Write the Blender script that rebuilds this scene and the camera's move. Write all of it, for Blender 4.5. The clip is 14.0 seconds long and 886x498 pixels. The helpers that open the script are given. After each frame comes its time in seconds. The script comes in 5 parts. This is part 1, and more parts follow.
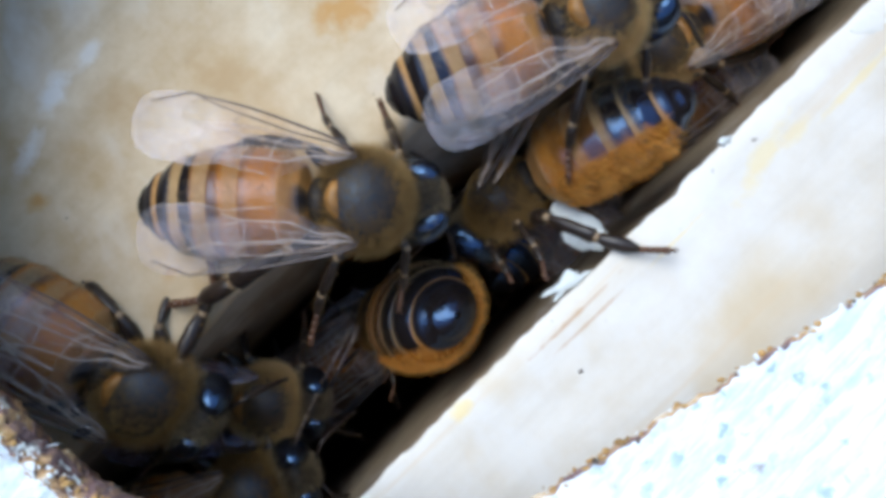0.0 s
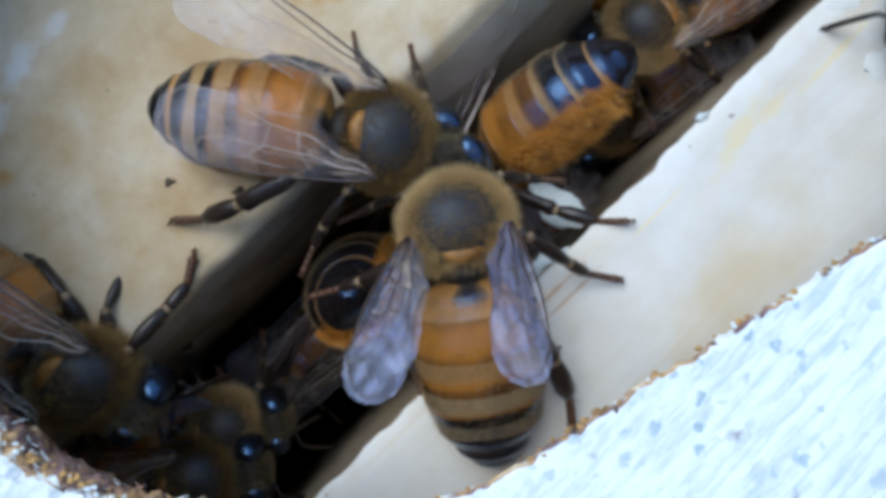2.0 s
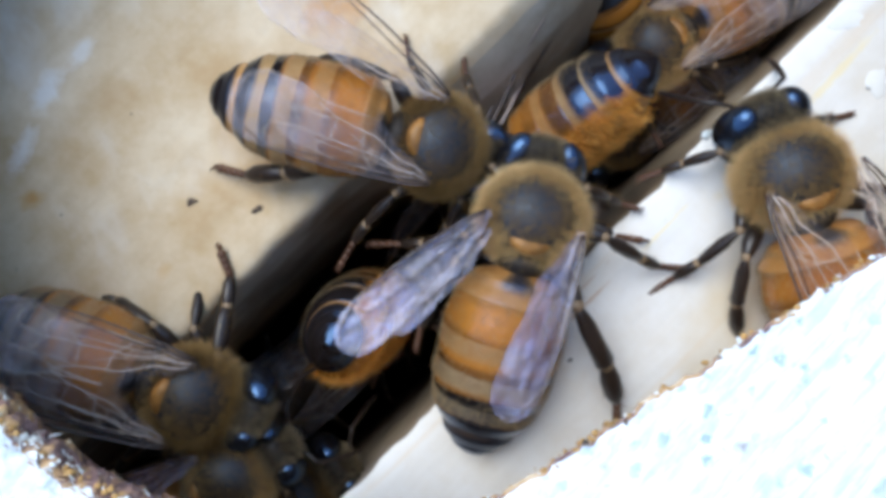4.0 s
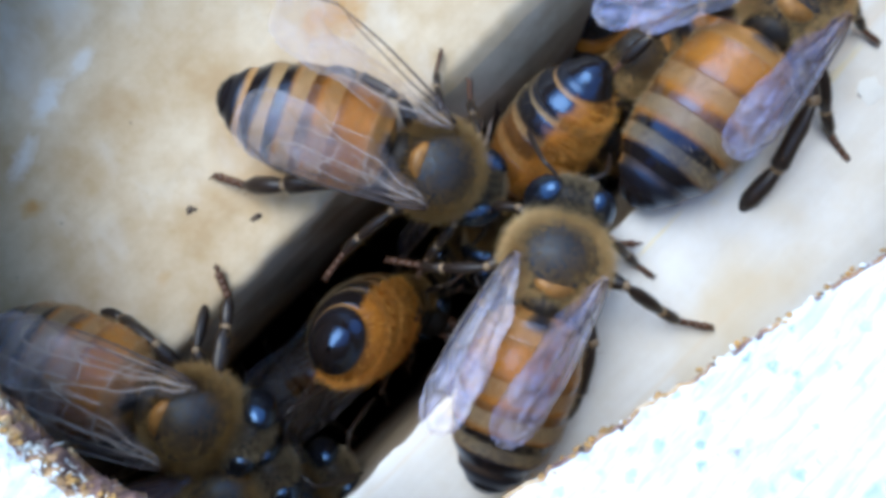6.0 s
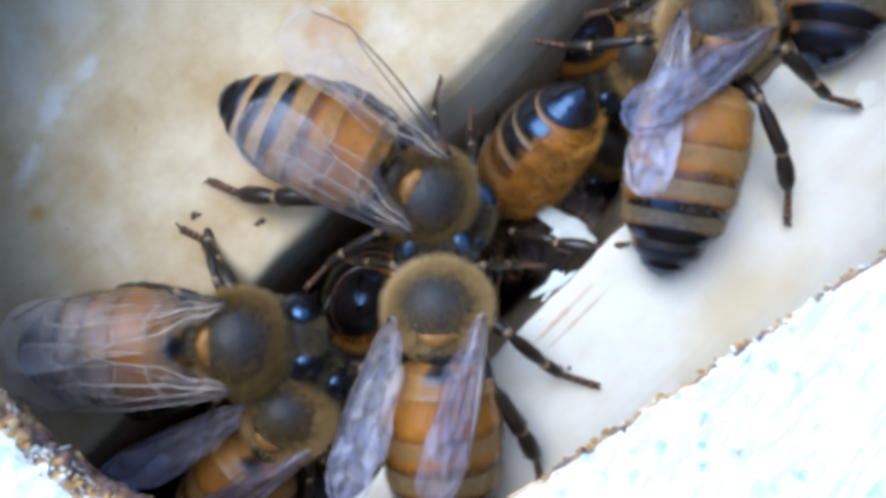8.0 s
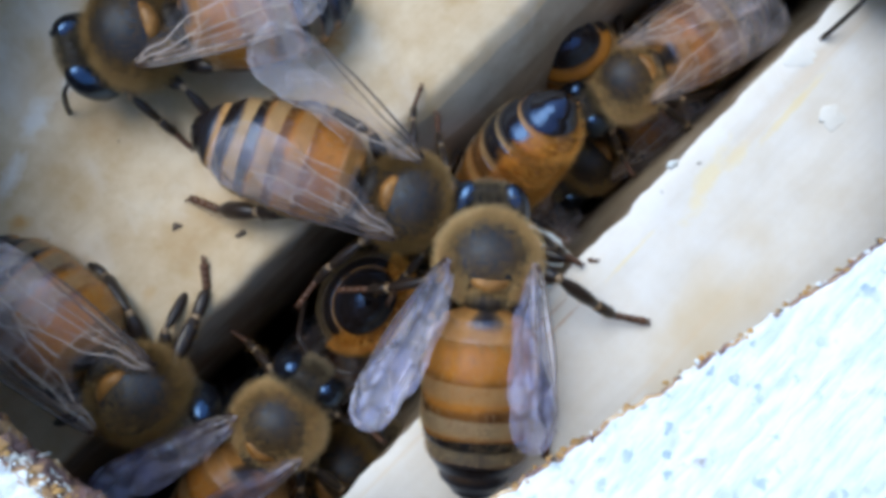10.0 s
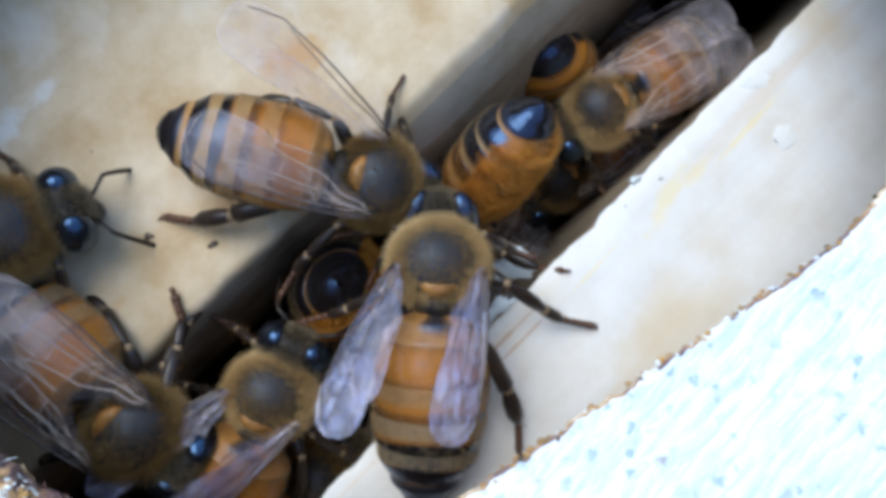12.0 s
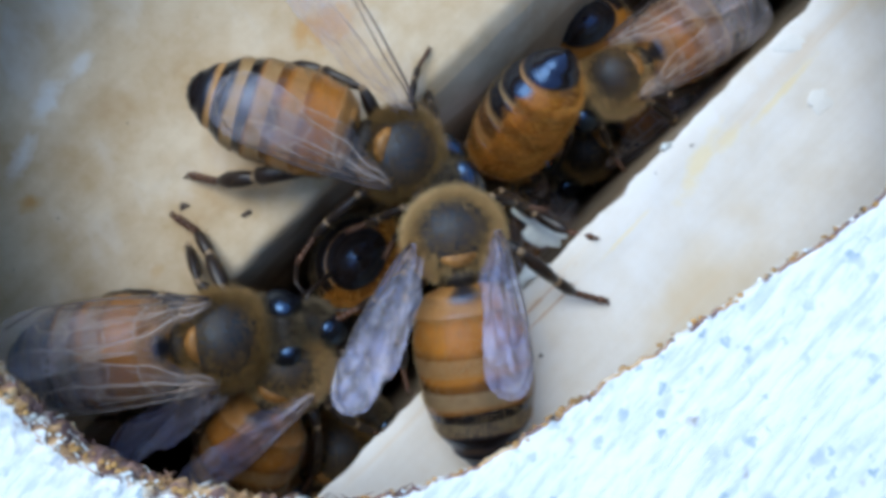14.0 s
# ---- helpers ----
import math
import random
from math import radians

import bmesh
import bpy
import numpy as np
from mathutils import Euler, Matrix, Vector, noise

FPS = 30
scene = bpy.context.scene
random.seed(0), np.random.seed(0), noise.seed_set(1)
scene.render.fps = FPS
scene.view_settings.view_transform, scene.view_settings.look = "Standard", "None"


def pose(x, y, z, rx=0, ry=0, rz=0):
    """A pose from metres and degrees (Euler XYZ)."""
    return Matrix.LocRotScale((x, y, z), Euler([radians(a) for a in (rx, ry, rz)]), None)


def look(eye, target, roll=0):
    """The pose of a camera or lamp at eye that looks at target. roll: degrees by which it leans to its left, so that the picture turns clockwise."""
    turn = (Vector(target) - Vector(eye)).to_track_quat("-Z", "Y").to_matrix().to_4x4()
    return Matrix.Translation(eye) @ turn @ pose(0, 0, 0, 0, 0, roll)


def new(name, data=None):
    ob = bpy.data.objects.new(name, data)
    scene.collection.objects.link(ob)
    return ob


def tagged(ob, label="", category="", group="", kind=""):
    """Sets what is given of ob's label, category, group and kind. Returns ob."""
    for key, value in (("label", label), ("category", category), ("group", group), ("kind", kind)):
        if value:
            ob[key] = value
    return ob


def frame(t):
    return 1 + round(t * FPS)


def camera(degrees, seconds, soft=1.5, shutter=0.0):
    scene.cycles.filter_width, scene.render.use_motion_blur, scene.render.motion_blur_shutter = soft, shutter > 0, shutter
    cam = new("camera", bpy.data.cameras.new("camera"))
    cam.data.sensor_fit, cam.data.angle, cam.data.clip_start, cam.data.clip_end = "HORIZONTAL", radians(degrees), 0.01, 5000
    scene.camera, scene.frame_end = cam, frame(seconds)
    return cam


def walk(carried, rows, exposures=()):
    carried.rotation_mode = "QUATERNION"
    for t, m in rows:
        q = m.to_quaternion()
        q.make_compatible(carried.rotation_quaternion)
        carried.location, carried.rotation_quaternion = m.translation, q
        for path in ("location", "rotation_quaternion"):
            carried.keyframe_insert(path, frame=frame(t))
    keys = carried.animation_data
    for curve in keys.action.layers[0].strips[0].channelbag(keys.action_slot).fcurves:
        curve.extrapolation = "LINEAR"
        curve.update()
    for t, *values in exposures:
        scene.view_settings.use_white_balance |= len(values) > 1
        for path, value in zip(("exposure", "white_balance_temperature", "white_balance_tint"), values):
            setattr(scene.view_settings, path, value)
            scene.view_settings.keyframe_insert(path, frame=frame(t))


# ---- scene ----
cam = camera(65.0, 14.0, soft=4.4, shutter=0.3)
walk(cam, [
    (0, pose(0.000307, 0.000163, 0.029330, -0.14, 1.18, 0.63)), (0.5, pose(0.000290, 0.000208, 0.029254, -0.22, 1.04, 0.72)),
    (1, pose(0.000482, -0.000169, 0.029413, -0.45, 0.81, 0.86)), (1.5, pose(0.000554, -0.000465, 0.029012, -0.84, -0.30, 0.63)),
    (2, pose(0.000383, -0.000422, 0.029063, -0.92, -0.50, 0.50)), (2.5, pose(0.000177, -0.000331, 0.029458, -0.29, 0.06, 0.44)),
    (3, pose(0.000187, -0.000282, 0.029716, -0.24, 0.12, 0.21)), (3.2, pose(0.000205, -0.000206, 0.029773, -0.23, 0.32, 0.30)),
    (5.3, pose(0.000078, 0.000022, 0.029990, -0.22, -0.23, -0.27)), (5.5, pose(0.000244, 0.000149, 0.030010, -0.32, -0.24, -0.14)),
    (6, pose(0.000135, 0.000173, 0.030204, -0.17, -0.10, -0.11)), (6.5, pose(-0.000001, 0.000001, 0.030372, -0.08, 0.13, -0.13)),
    (7, pose(0.000153, 0.000109, 0.030441, 0.38, 0.17, -0.23)), (7.5, pose(0.000057, 0.000223, 0.030311, -0.08, 0.48, -0.24)),
    (8, pose(0.000100, 0.000124, 0.030408, 0.25, 0.04, -0.35)), (8.2, pose(0.000385, 0.000195, 0.030668, -0.08, 0.01, 0.44)),
    (10.3, pose(0.000187, 0.000166, 0.031097, 2.06, -2.22, 0.15)), (10.5, pose(0.000045, 0.000275, 0.031050, 2.66, -2.71, 0.10)),
    (11, pose(0.000436, -0.000397, 0.031168, 2.75, -2.98, 0.41)), (11.5, pose(0.000144, -0.000245, 0.031662, 3.09, -3.57, 0.24)),
    (12, pose(0.000272, -0.000514, 0.031691, 3.40, -3.87, 0.35)), (12.5, pose(0.000205, -0.000975, 0.031600, 2.51, -2.84, 0.44)),
    (13, pose(0.000204, -0.001099, 0.031778, 2.34, -2.31, 0.34)), (13.5, pose(-0.000030, -0.001081, 0.031834, 1.76, -2.06, 0.25)),
    (14, pose(-0.000004, -0.000975, 0.031934, 1.57, -1.88, 0.18)),
], exposures=[
    (0.0, 0.98, 6290, 5), (0.6, 0.93, 6240, 4), (1.2, 0.65, 6090, 2), (2.1, 0.62, 6090, 2), (2.7, 0.84, 6390, 6), (3.2, 0.95, 6440, 7), (5.3, 1.12, 5940, 4),
    (8.2, 1.12, 5940, 4), (10.3, 0.82, 6290, 5), (11.0, 0.83, 6290, 5), (11.4, 0.86, 6090, 3), (12.1, 0.9, 6240, 5), (12.5, 0.7, 6090, 3), (14.0, 0.7, 6090, 3)])
MM = 0.001

# ---- light: open shade under a bright sky ----
world = bpy.data.worlds.new("sky")
scene.world = world
world.use_nodes = True
wn = world.node_tree.nodes
sky = wn.new("ShaderNodeTexSky")
sky.sky_type, sky.sun_disc = "NISHITA", False
sky.sun_elevation, sky.sun_rotation = radians(57), radians(-43)
sky.air_density, sky.dust_density, sky.ozone_density = 1.2, 0.6, 1.0
world.node_tree.links.new(sky.outputs[0], wn["Background"].inputs[0])
wn["Background"].inputs[1].default_value = 0.165
sun = new("sun", bpy.data.lights.new("sun", "SUN"))
sun.data.energy, sun.data.angle, sun.data.color = 1.3, radians(45), (1.0, 0.98, 0.95)
sun.matrix_basis = look((-0.37, 0.40, 0.84), (0, 0, 0))


# ---- materials ----
def material(name, rough=0.5, spec=0.5, metal=0.0):
    m = bpy.data.materials.new(name)
    m.use_nodes = True
    b = m.node_tree.nodes["Principled BSDF"]
    b.inputs["Roughness"].default_value = rough
    b.inputs["Specular IOR Level"].default_value = spec
    b.inputs["Metallic"].default_value = metal
    return m, m.node_tree.nodes, m.node_tree.links, b


def noise_node(n, l, scale, detail=4.0, rough=0.6, stretch=None, turn=0.0, kind="Object"):
    co = n.new("ShaderNodeTexCoord")
    mp = n.new("ShaderNodeMapping")
    l.new(co.outputs[kind], mp.inputs[0])
    mp.inputs["Rotation"].default_value = (0, 0, turn)
    if stretch:
        turned, mp = mp, n.new("ShaderNodeMapping")
        l.new(turned.outputs[0], mp.inputs[0])
        mp.inputs["Scale"].default_value = stretch
    t = n.new("ShaderNodeTexNoise")
    t.inputs["Scale"].default_value, t.inputs["Detail"].default_value, t.inputs["Roughness"].default_value = scale, detail, rough
    l.new(mp.outputs[0], t.inputs["Vector"])
    return t


def ramp(n, l, source, stops):
    r = n.new("ShaderNodeValToRGB")
    while len(r.color_ramp.elements) < len(stops):
        r.color_ramp.elements.new(0.5)
    for e, (p, c) in zip(r.color_ramp.elements, stops):
        e.position, e.color = p, (*c, 1)
    l.new(source, r.inputs[0])
    return r.outputs[0]


def grey(v):
    return (v, v, v)


def mix(n, l, fac, a, b, blend="MIX"):
    x = n.new("ShaderNodeMix")
    x.data_type, x.blend_type = "RGBA", blend
    for value, i in ((fac, 0), (a, 6), (b, 7)):
        if isinstance(value, (int, float)):
            x.inputs[i].default_value = value
        elif isinstance(value, tuple):
            x.inputs[i].default_value = (*value, 1)
        else:
            l.new(value, x.inputs[i])
    return x.outputs[2]


def bump(n, l, b, source, strength, distance):
    k = n.new("ShaderNodeBump")
    k.inputs["Strength"].default_value, k.inputs["Distance"].default_value = strength, distance
    l.new(source, k.inputs["Height"])
    l.new(k.outputs[0], b.inputs["Normal"])


def soaked(n, l, c, x, y, rx, ry, turn, colour, amount):
    """A stain soaked into the wood at x, y in millimetres, with a ragged soft border."""
    co = n.new("ShaderNodeTexCoord")
    mp = n.new("ShaderNodeMapping")
    mp.vector_type = "TEXTURE"
    mp.inputs["Location"].default_value = (x * 0.001, y * 0.001, 0)
    mp.inputs["Rotation"].default_value = (0, 0, radians(turn))
    mp.inputs["Scale"].default_value = (rx * 0.001, ry * 0.001, 1)
    l.new(co.outputs["Object"], mp.inputs[0])
    far = n.new("ShaderNodeVectorMath")
    far.operation = "LENGTH"
    l.new(mp.outputs[0], far.inputs[0])
    ragged = noise_node(n, l, 1300, 4, 0.65)
    k = n.new("ShaderNodeMath")
    k.operation = "MULTIPLY_ADD"
    l.new(ragged.outputs[0], k.inputs[0])
    k.inputs[1].default_value = 0.6
    half = n.new("ShaderNodeMath")
    half.operation = "MULTIPLY"
    l.new(far.outputs["Value"], half.inputs[0])
    half.inputs[1].default_value = 0.35
    l.new(half.outputs[0], k.inputs[2])
    return mix(n, l, ramp(n, l, k.outputs[0], [(0.42, grey(amount)), (0.66, grey(0))]), c, colour)


def wood(name, pale, warm, stain, along, amount, specks=True, streaks=False, marks=()):
    """Weathered soft wood with grain along a direction, blotches and resin stains."""
    m, n, l, b = material(name, 0.62, 0.35)
    grain = noise_node(n, l, 900, 6, 0.65, (0.12, 1, 1), -along)
    blotch = noise_node(n, l, 230, 6, 0.66)
    spots = noise_node(n, l, 110, 3, 0.5)
    c = mix(n, l, ramp(n, l, blotch.outputs[0], [(0.37, grey(0)), (0.64, grey(1))]), pale, warm)
    c = mix(n, l, ramp(n, l, grain.outputs[0], [(0.45, grey(0.0)), (0.72, grey(0.22))]), c, tuple(v * 0.66 for v in warm))
    chalk = noise_node(n, l, 260, 4, 0.6, (0.6, 1, 1), 1.1)
    c = mix(n, l, ramp(n, l, chalk.outputs[0], [(0.54, grey(0)), (0.68, grey(0.7))]), c, tuple(min(v * 0.6 + 0.30, 0.85) for v in pale))
    c = mix(n, l, ramp(n, l, spots.outputs[0], [(0.58, grey(0)), (0.70, grey(amount))]), c, stain)
    if streaks:
        s = noise_node(n, l, 620, 5, 0.6, (0.035, 1, 1), -along)
        c = mix(n, l, ramp(n, l, s.outputs[0], [(0.57, grey(0)), (0.70, grey(0.45))]), c, (0.72, 0.54, 0.33))
    if specks:
        s = noise_node(n, l, 1300, 2, 0.5)
        c = mix(n, l, ramp(n, l, s.outputs[0], [(0.74, grey(0)), (0.78, grey(0.6))]), c, (0.12, 0.08, 0.05))
    for mark in marks:
        c = soaked(n, l, c, *mark)
    l.new(c, b.inputs["Base Color"])
    bump(n, l, b, mix(n, l, 0.5, grain.outputs[0], blotch.outputs[0]), 0.5, 0.00018)
    return m


DIAG = math.pi / 4
ORANGE, GOLD, BROWN, CHALKY = (0.52, 0.27, 0.07), (0.86, 0.70, 0.33), (0.56, 0.36, 0.20), (0.80, 0.78, 0.74)
TAN_MARKS = [(-4.33, 10.19, 1.5, 1.1, 30, ORANGE, 0.85), (-5.5, 9.8, 0.8, 0.6, 80, ORANGE, 0.7), (-17.61, 1.90, 0.65, 0.45, 20, ORANGE, 0.8),
             (-12.0, -1.2, 0.5, 0.35, 60, ORANGE, 0.35), (-17.0, 6.5, 1.2, 0.6, 60, CHALKY, 0.7), (-18.0, 4.0, 1.4, 0.5, 70, CHALKY, 0.6), (-15.5, 8.3, 1.0, 0.5, 50, CHALKY, 0.6)]
PALE_MARKS = [(13.0, 4.0, 2.2, 0.55, 62, GOLD, 0.5), (14.4, 5.2, 1.2, 0.4, 50, GOLD, 0.4), (0.55, -6.7, 0.7, 0.45, 45, GOLD, 0.7), (5.2, -2.75, 2.6, 0.13, 45, BROWN, 0.8),
              (5.9, -2.9, 2.2, 0.10, 44, BROWN, 0.6), (9.5, 0.6, 2.0, 0.14, 46, GOLD, 0.5), (17.0, 7.4, 2.6, 0.22, 48, GOLD, 0.5)]
WOOD_LEFT = wood("tan_wood", (0.69, 0.56, 0.385), (0.51, 0.355, 0.185), (0.43, 0.25, 0.09), DIAG, 0.6, marks=TAN_MARKS)
WOOD_RIGHT = wood("pale_wood", (0.82, 0.80, 0.765), (0.745, 0.69, 0.605), (0.66, 0.50, 0.26), DIAG, 0.45, streaks=True, marks=PALE_MARKS)
# browner wood for the side faces: the gap's shade painted in, darker below
WOOD_SIDE = wood("side_shade_wood", (0.52, 0.45, 0.35), (0.35, 0.28, 0.19), (0.16, 0.10, 0.045), DIAG, 0.6, False)
WOOD_DEEP = wood("deep_shade_wood", (0.42, 0.335, 0.23), (0.27, 0.205, 0.135), (0.12, 0.075, 0.035), DIAG, 0.6, False)
WOOD_DARK = wood("hive_wood", (0.34, 0.24, 0.14), (0.22, 0.14, 0.08), (0.12, 0.07, 0.03), 0.0, 0.5, False)


def specks(n, l, scale, size, cut):
    """Round specks of uneven size, none in most cells."""
    co = n.new("ShaderNodeTexCoord")
    v = n.new("ShaderNodeTexVoronoi")
    v.voronoi_dimensions = "2D"
    v.inputs["Scale"].default_value = scale
    wob = noise_node(n, l, scale * 3, 2, 0.5)
    shift = mix(n, l, 0.0007, co.outputs["Object"], wob.outputs["Color"], "ADD")
    l.new(shift, v.inputs["Vector"])
    sep = n.new("ShaderNodeSeparateColor")
    l.new(v.outputs["Color"], sep.inputs[0])
    k = n.new("ShaderNodeMath")
    k.operation = "MULTIPLY_ADD"
    l.new(sep.outputs[0], k.inputs[0])
    k.inputs[1].default_value, k.inputs[2].default_value = size, -size * cut
    d = n.new("ShaderNodeMath")
    d.operation = "SUBTRACT"
    l.new(k.outputs[0], d.inputs[0])
    l.new(v.outputs["Distance"], d.inputs[1])
    patchy = noise_node(n, l, scale * 0.35, 3, 0.6)
    soft = ramp(n, l, d.outputs[0], [(0.0, grey(0)), (0.13, grey(1.0))])
    return mix(n, l, 1.0, soft, ramp(n, l, patchy.outputs[0], [(0.38, grey(0.1)), (0.62, grey(0.95))]), "MULTIPLY")


def painted():
    m, n, l, b = material("white_paint", 0.5, 0.4)
    strokes = noise_node(n, l, 3400, 6, 0.75, (0.17, 1, 1), -radians(48))
    area = noise_node(n, l, 130, 4, 0.6)
    c = mix(n, l, ramp(n, l, strokes.outputs[0], [(0.36, grey(0.8)), (0.54, grey(0))]), (0.87, 0.87, 0.86), (0.50, 0.57, 0.61))
    c = mix(n, l, ramp(n, l, area.outputs[0], [(0.45, grey(0)), (0.7, grey(0.4))]), c, (0.62, 0.68, 0.70))
    c = mix(n, l, specks(n, l, 620, 0.42, 0.36), c, (0.30, 0.38, 0.44))
    c = mix(n, l, specks(n, l, 1500, 0.50, 0.30), c, (0.33, 0.43, 0.48))
    c = mix(n, l, specks(n, l, 560, 0.32, 0.55), c, (0.17, 0.11, 0.09))
    l.new(c, b.inputs["Base Color"])
    bump(n, l, b, strokes.outputs[0], 0.7, 0.00016)
    return m


PAINT = painted()


def torn_rim():
    """Broken board edge: dark brown fibre, orange pulp and shreds of white paint."""
    m, n, l, b = material("torn_rim", 0.7, 0.3)
    t = noise_node(n, l, 800, 6, 0.72, (0.4, 1, 1), -radians(33))
    k = noise_node(n, l, 520, 4, 0.65)
    c = ramp(n, l, t.outputs[0], [(0.36, (0.085, 0.05, 0.055)), (0.48, (0.22, 0.13, 0.12)), (0.56, (0.52, 0.31, 0.14)), (0.67, (0.82, 0.70, 0.53))])
    c = mix(n, l, ramp(n, l, k.outputs[0], [(0.56, grey(0)), (0.62, grey(0.9))]), c, (0.76, 0.76, 0.72))
    l.new(c, b.inputs["Base Color"])
    bump(n, l, b, t.outputs[0], 1.0, 0.0003)
    return m


TORN = torn_rim()


def attribute(n, name):
    a = n.new("ShaderNodeAttribute")
    a.attribute_name = name
    return a.outputs["Fac"]


def chitin_bands(name, amber, tan, sky_sheen, shine):
    """Abdomen plates: amber with dark rear bands and a felt of pale hair at the front edge."""
    m, n, l, b = material(name, 0.2, 1.0)
    b.inputs["Coat Roughness"].default_value = 0.13
    b.inputs["Coat IOR"].default_value = 1.6
    # blue gloss tint paints the sky's reflection onto the dark plates
    b.inputs["Specular Tint"].default_value = (*sky_sheen, 1)
    b.inputs["Coat Tint"].default_value = (0.8, 0.9, 1.0, 1)
    fine = noise_node(n, l, 2600, 4, 0.6)
    broad = noise_node(n, l, 500, 3, 0.5)
    c = mix(n, l, ramp(n, l, broad.outputs[0], [(0.35, grey(0)), (0.7, grey(0.7))]), amber, tuple(v * 0.55 for v in amber))
    c = mix(n, l, attribute(n, "felt"), c, tan)
    c = mix(n, l, ramp(n, l, fine.outputs[0], [(0.4, grey(0)), (0.7, grey(0.35))]), c, tuple(v * 0.5 for v in amber))
    worn = n.new("ShaderNodeMath")
    worn.operation = "MULTIPLY_ADD"
    l.new(broad.outputs[0], worn.inputs[0])
    worn.inputs[1].default_value = 0.55
    l.new(attribute(n, "dark"), worn.inputs[2])
    band = ramp(n, l, worn.outputs[0], [(0.36, grey(0)), (1.22, grey(1))])
    c = mix(n, l, band, c, (0.014, 0.010, 0.009))
    l.new(ramp(n, l, band, [(0, grey(0.03)), (1, grey(0.15))]), b.inputs["Coat Weight"])
    l.new(ramp(n, l, band, [(0, grey(0.40)), (1, grey(shine))]), b.inputs["Specular IOR Level"])
    l.new(c, b.inputs["Base Color"])
    l.new(ramp(n, l, attribute(n, "felt"), [(0, grey(0.19)), (1, grey(0.65))]), b.inputs["Roughness"])
    bump(n, l, b, fine.outputs[0], 0.35, 0.00006)
    return m


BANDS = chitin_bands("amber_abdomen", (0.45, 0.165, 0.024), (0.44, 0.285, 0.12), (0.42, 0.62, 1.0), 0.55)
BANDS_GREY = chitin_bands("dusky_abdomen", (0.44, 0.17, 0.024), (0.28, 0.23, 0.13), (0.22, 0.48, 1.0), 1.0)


def plain(name, colour, rough, spec=0.5, scale=1500, vary=0.4, relief=0.00004, sky_sheen=(1, 1, 1)):
    m, n, l, b = material(name, rough, spec)
    b.inputs["Specular Tint"].default_value = (*sky_sheen, 1)
    t = noise_node(n, l, scale, 4, 0.6)
    l.new(mix(n, l, ramp(n, l, t.outputs[0], [(0.35, grey(0)), (0.7, grey(1))]), colour, tuple(v * (1 - vary) for v in colour)), b.inputs["Base Color"])
    bump(n, l, b, t.outputs[0], 0.4, relief)
    return m


def hair(name, root, tip):
    """Fine hair, darker at the root, that lets some light through."""
    m, n, l, b = material(name, 0.55, 0.3)
    t = noise_node(n, l, 900, 3, 0.6)
    c = ramp(n, l, attribute(n, "tip"), [(0.0, root), (0.85, tip)])
    c = mix(n, l, ramp(n, l, t.outputs[0], [(0.35, grey(0)), (0.7, grey(0.45))]), c, root)
    l.new(c, b.inputs["Base Color"])
    glow = n.new("ShaderNodeBsdfTranslucent")
    l.new(c, glow.inputs[0])
    both = n.new("ShaderNodeMixShader")
    both.inputs[0].default_value = 0.4
    l.new(b.outputs[0], both.inputs[1])
    l.new(glow.outputs[0], both.inputs[2])
    l.new(both.outputs[0], n["Material Output"].inputs[0])
    return m


# bluish gloss tint paints reflected sky on the bare thorax
THORAX = plain("thorax_skin", (0.030, 0.025, 0.022), 0.5, 0.65, 700, 0.7, 0.00014, sky_sheen=(0.65, 0.8, 1.0))
HEAD_SKIN = plain("head_skin", (0.02, 0.016, 0.014), 0.6, 0.3)
# eye gloss raised and tinted blue to paint in the sky's highlight
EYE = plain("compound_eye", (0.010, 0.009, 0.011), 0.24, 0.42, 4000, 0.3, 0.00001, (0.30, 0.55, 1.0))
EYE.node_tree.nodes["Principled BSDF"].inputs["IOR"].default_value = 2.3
LEG_DARK = plain("leg_brown", (0.032, 0.021, 0.016), 0.33, 0.5)
LEG_FOOT = plain("foot_brown", (0.12, 0.052, 0.026), 0.4, 0.5)
SCUTEL = plain("scutellum_tan", (0.34, 0.155, 0.038), 0.38, 0.3, 1500, 0.6)
VEIN = plain("wing_vein", (0.085, 0.052, 0.038), 0.22, 0.9)
# sun glints along the veins, painted in as a pale colour
VEIN_GLINT = plain("glint_wing_vein", (0.64, 0.50, 0.40), 0.18, 1.0)
JOINT = plain("leg_joint", (0.30, 0.20, 0.11), 0.45, 0.5)
HAIR = hair("bee_hair", (0.15, 0.078, 0.024), (0.54, 0.34, 0.125))
HAIR_STRAW = hair("straw_hair", (0.40, 0.23, 0.07), (0.90, 0.67, 0.33))
FACE_HAIR = hair("face_hair", (0.13, 0.095, 0.052), (0.55, 0.43, 0.26))
HAIR_AMBER = hair("amber_hair", (0.60, 0.26, 0.035), (0.98, 0.58, 0.15))
HAIR_PALE = hair("pale_hair", (0.34, 0.23, 0.11), (0.60, 0.47, 0.28))
WAX = plain("white_wax", (0.72, 0.76, 0.74), 0.45, 0.5, 700, 0.25, 0.0002)
CHALK = plain("chalky_wax", (0.84, 0.83, 0.79), 0.55, 0.4, 500, 0.12, 0.0001)
STAIN = plain("propolis", (0.50, 0.275, 0.08), 0.5, 0.5, 900, 0.5, 0.0001)
DOT = plain("dark_speck", (0.10, 0.07, 0.05), 0.6, 0.3)
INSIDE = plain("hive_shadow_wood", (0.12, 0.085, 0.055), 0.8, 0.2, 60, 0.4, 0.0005)


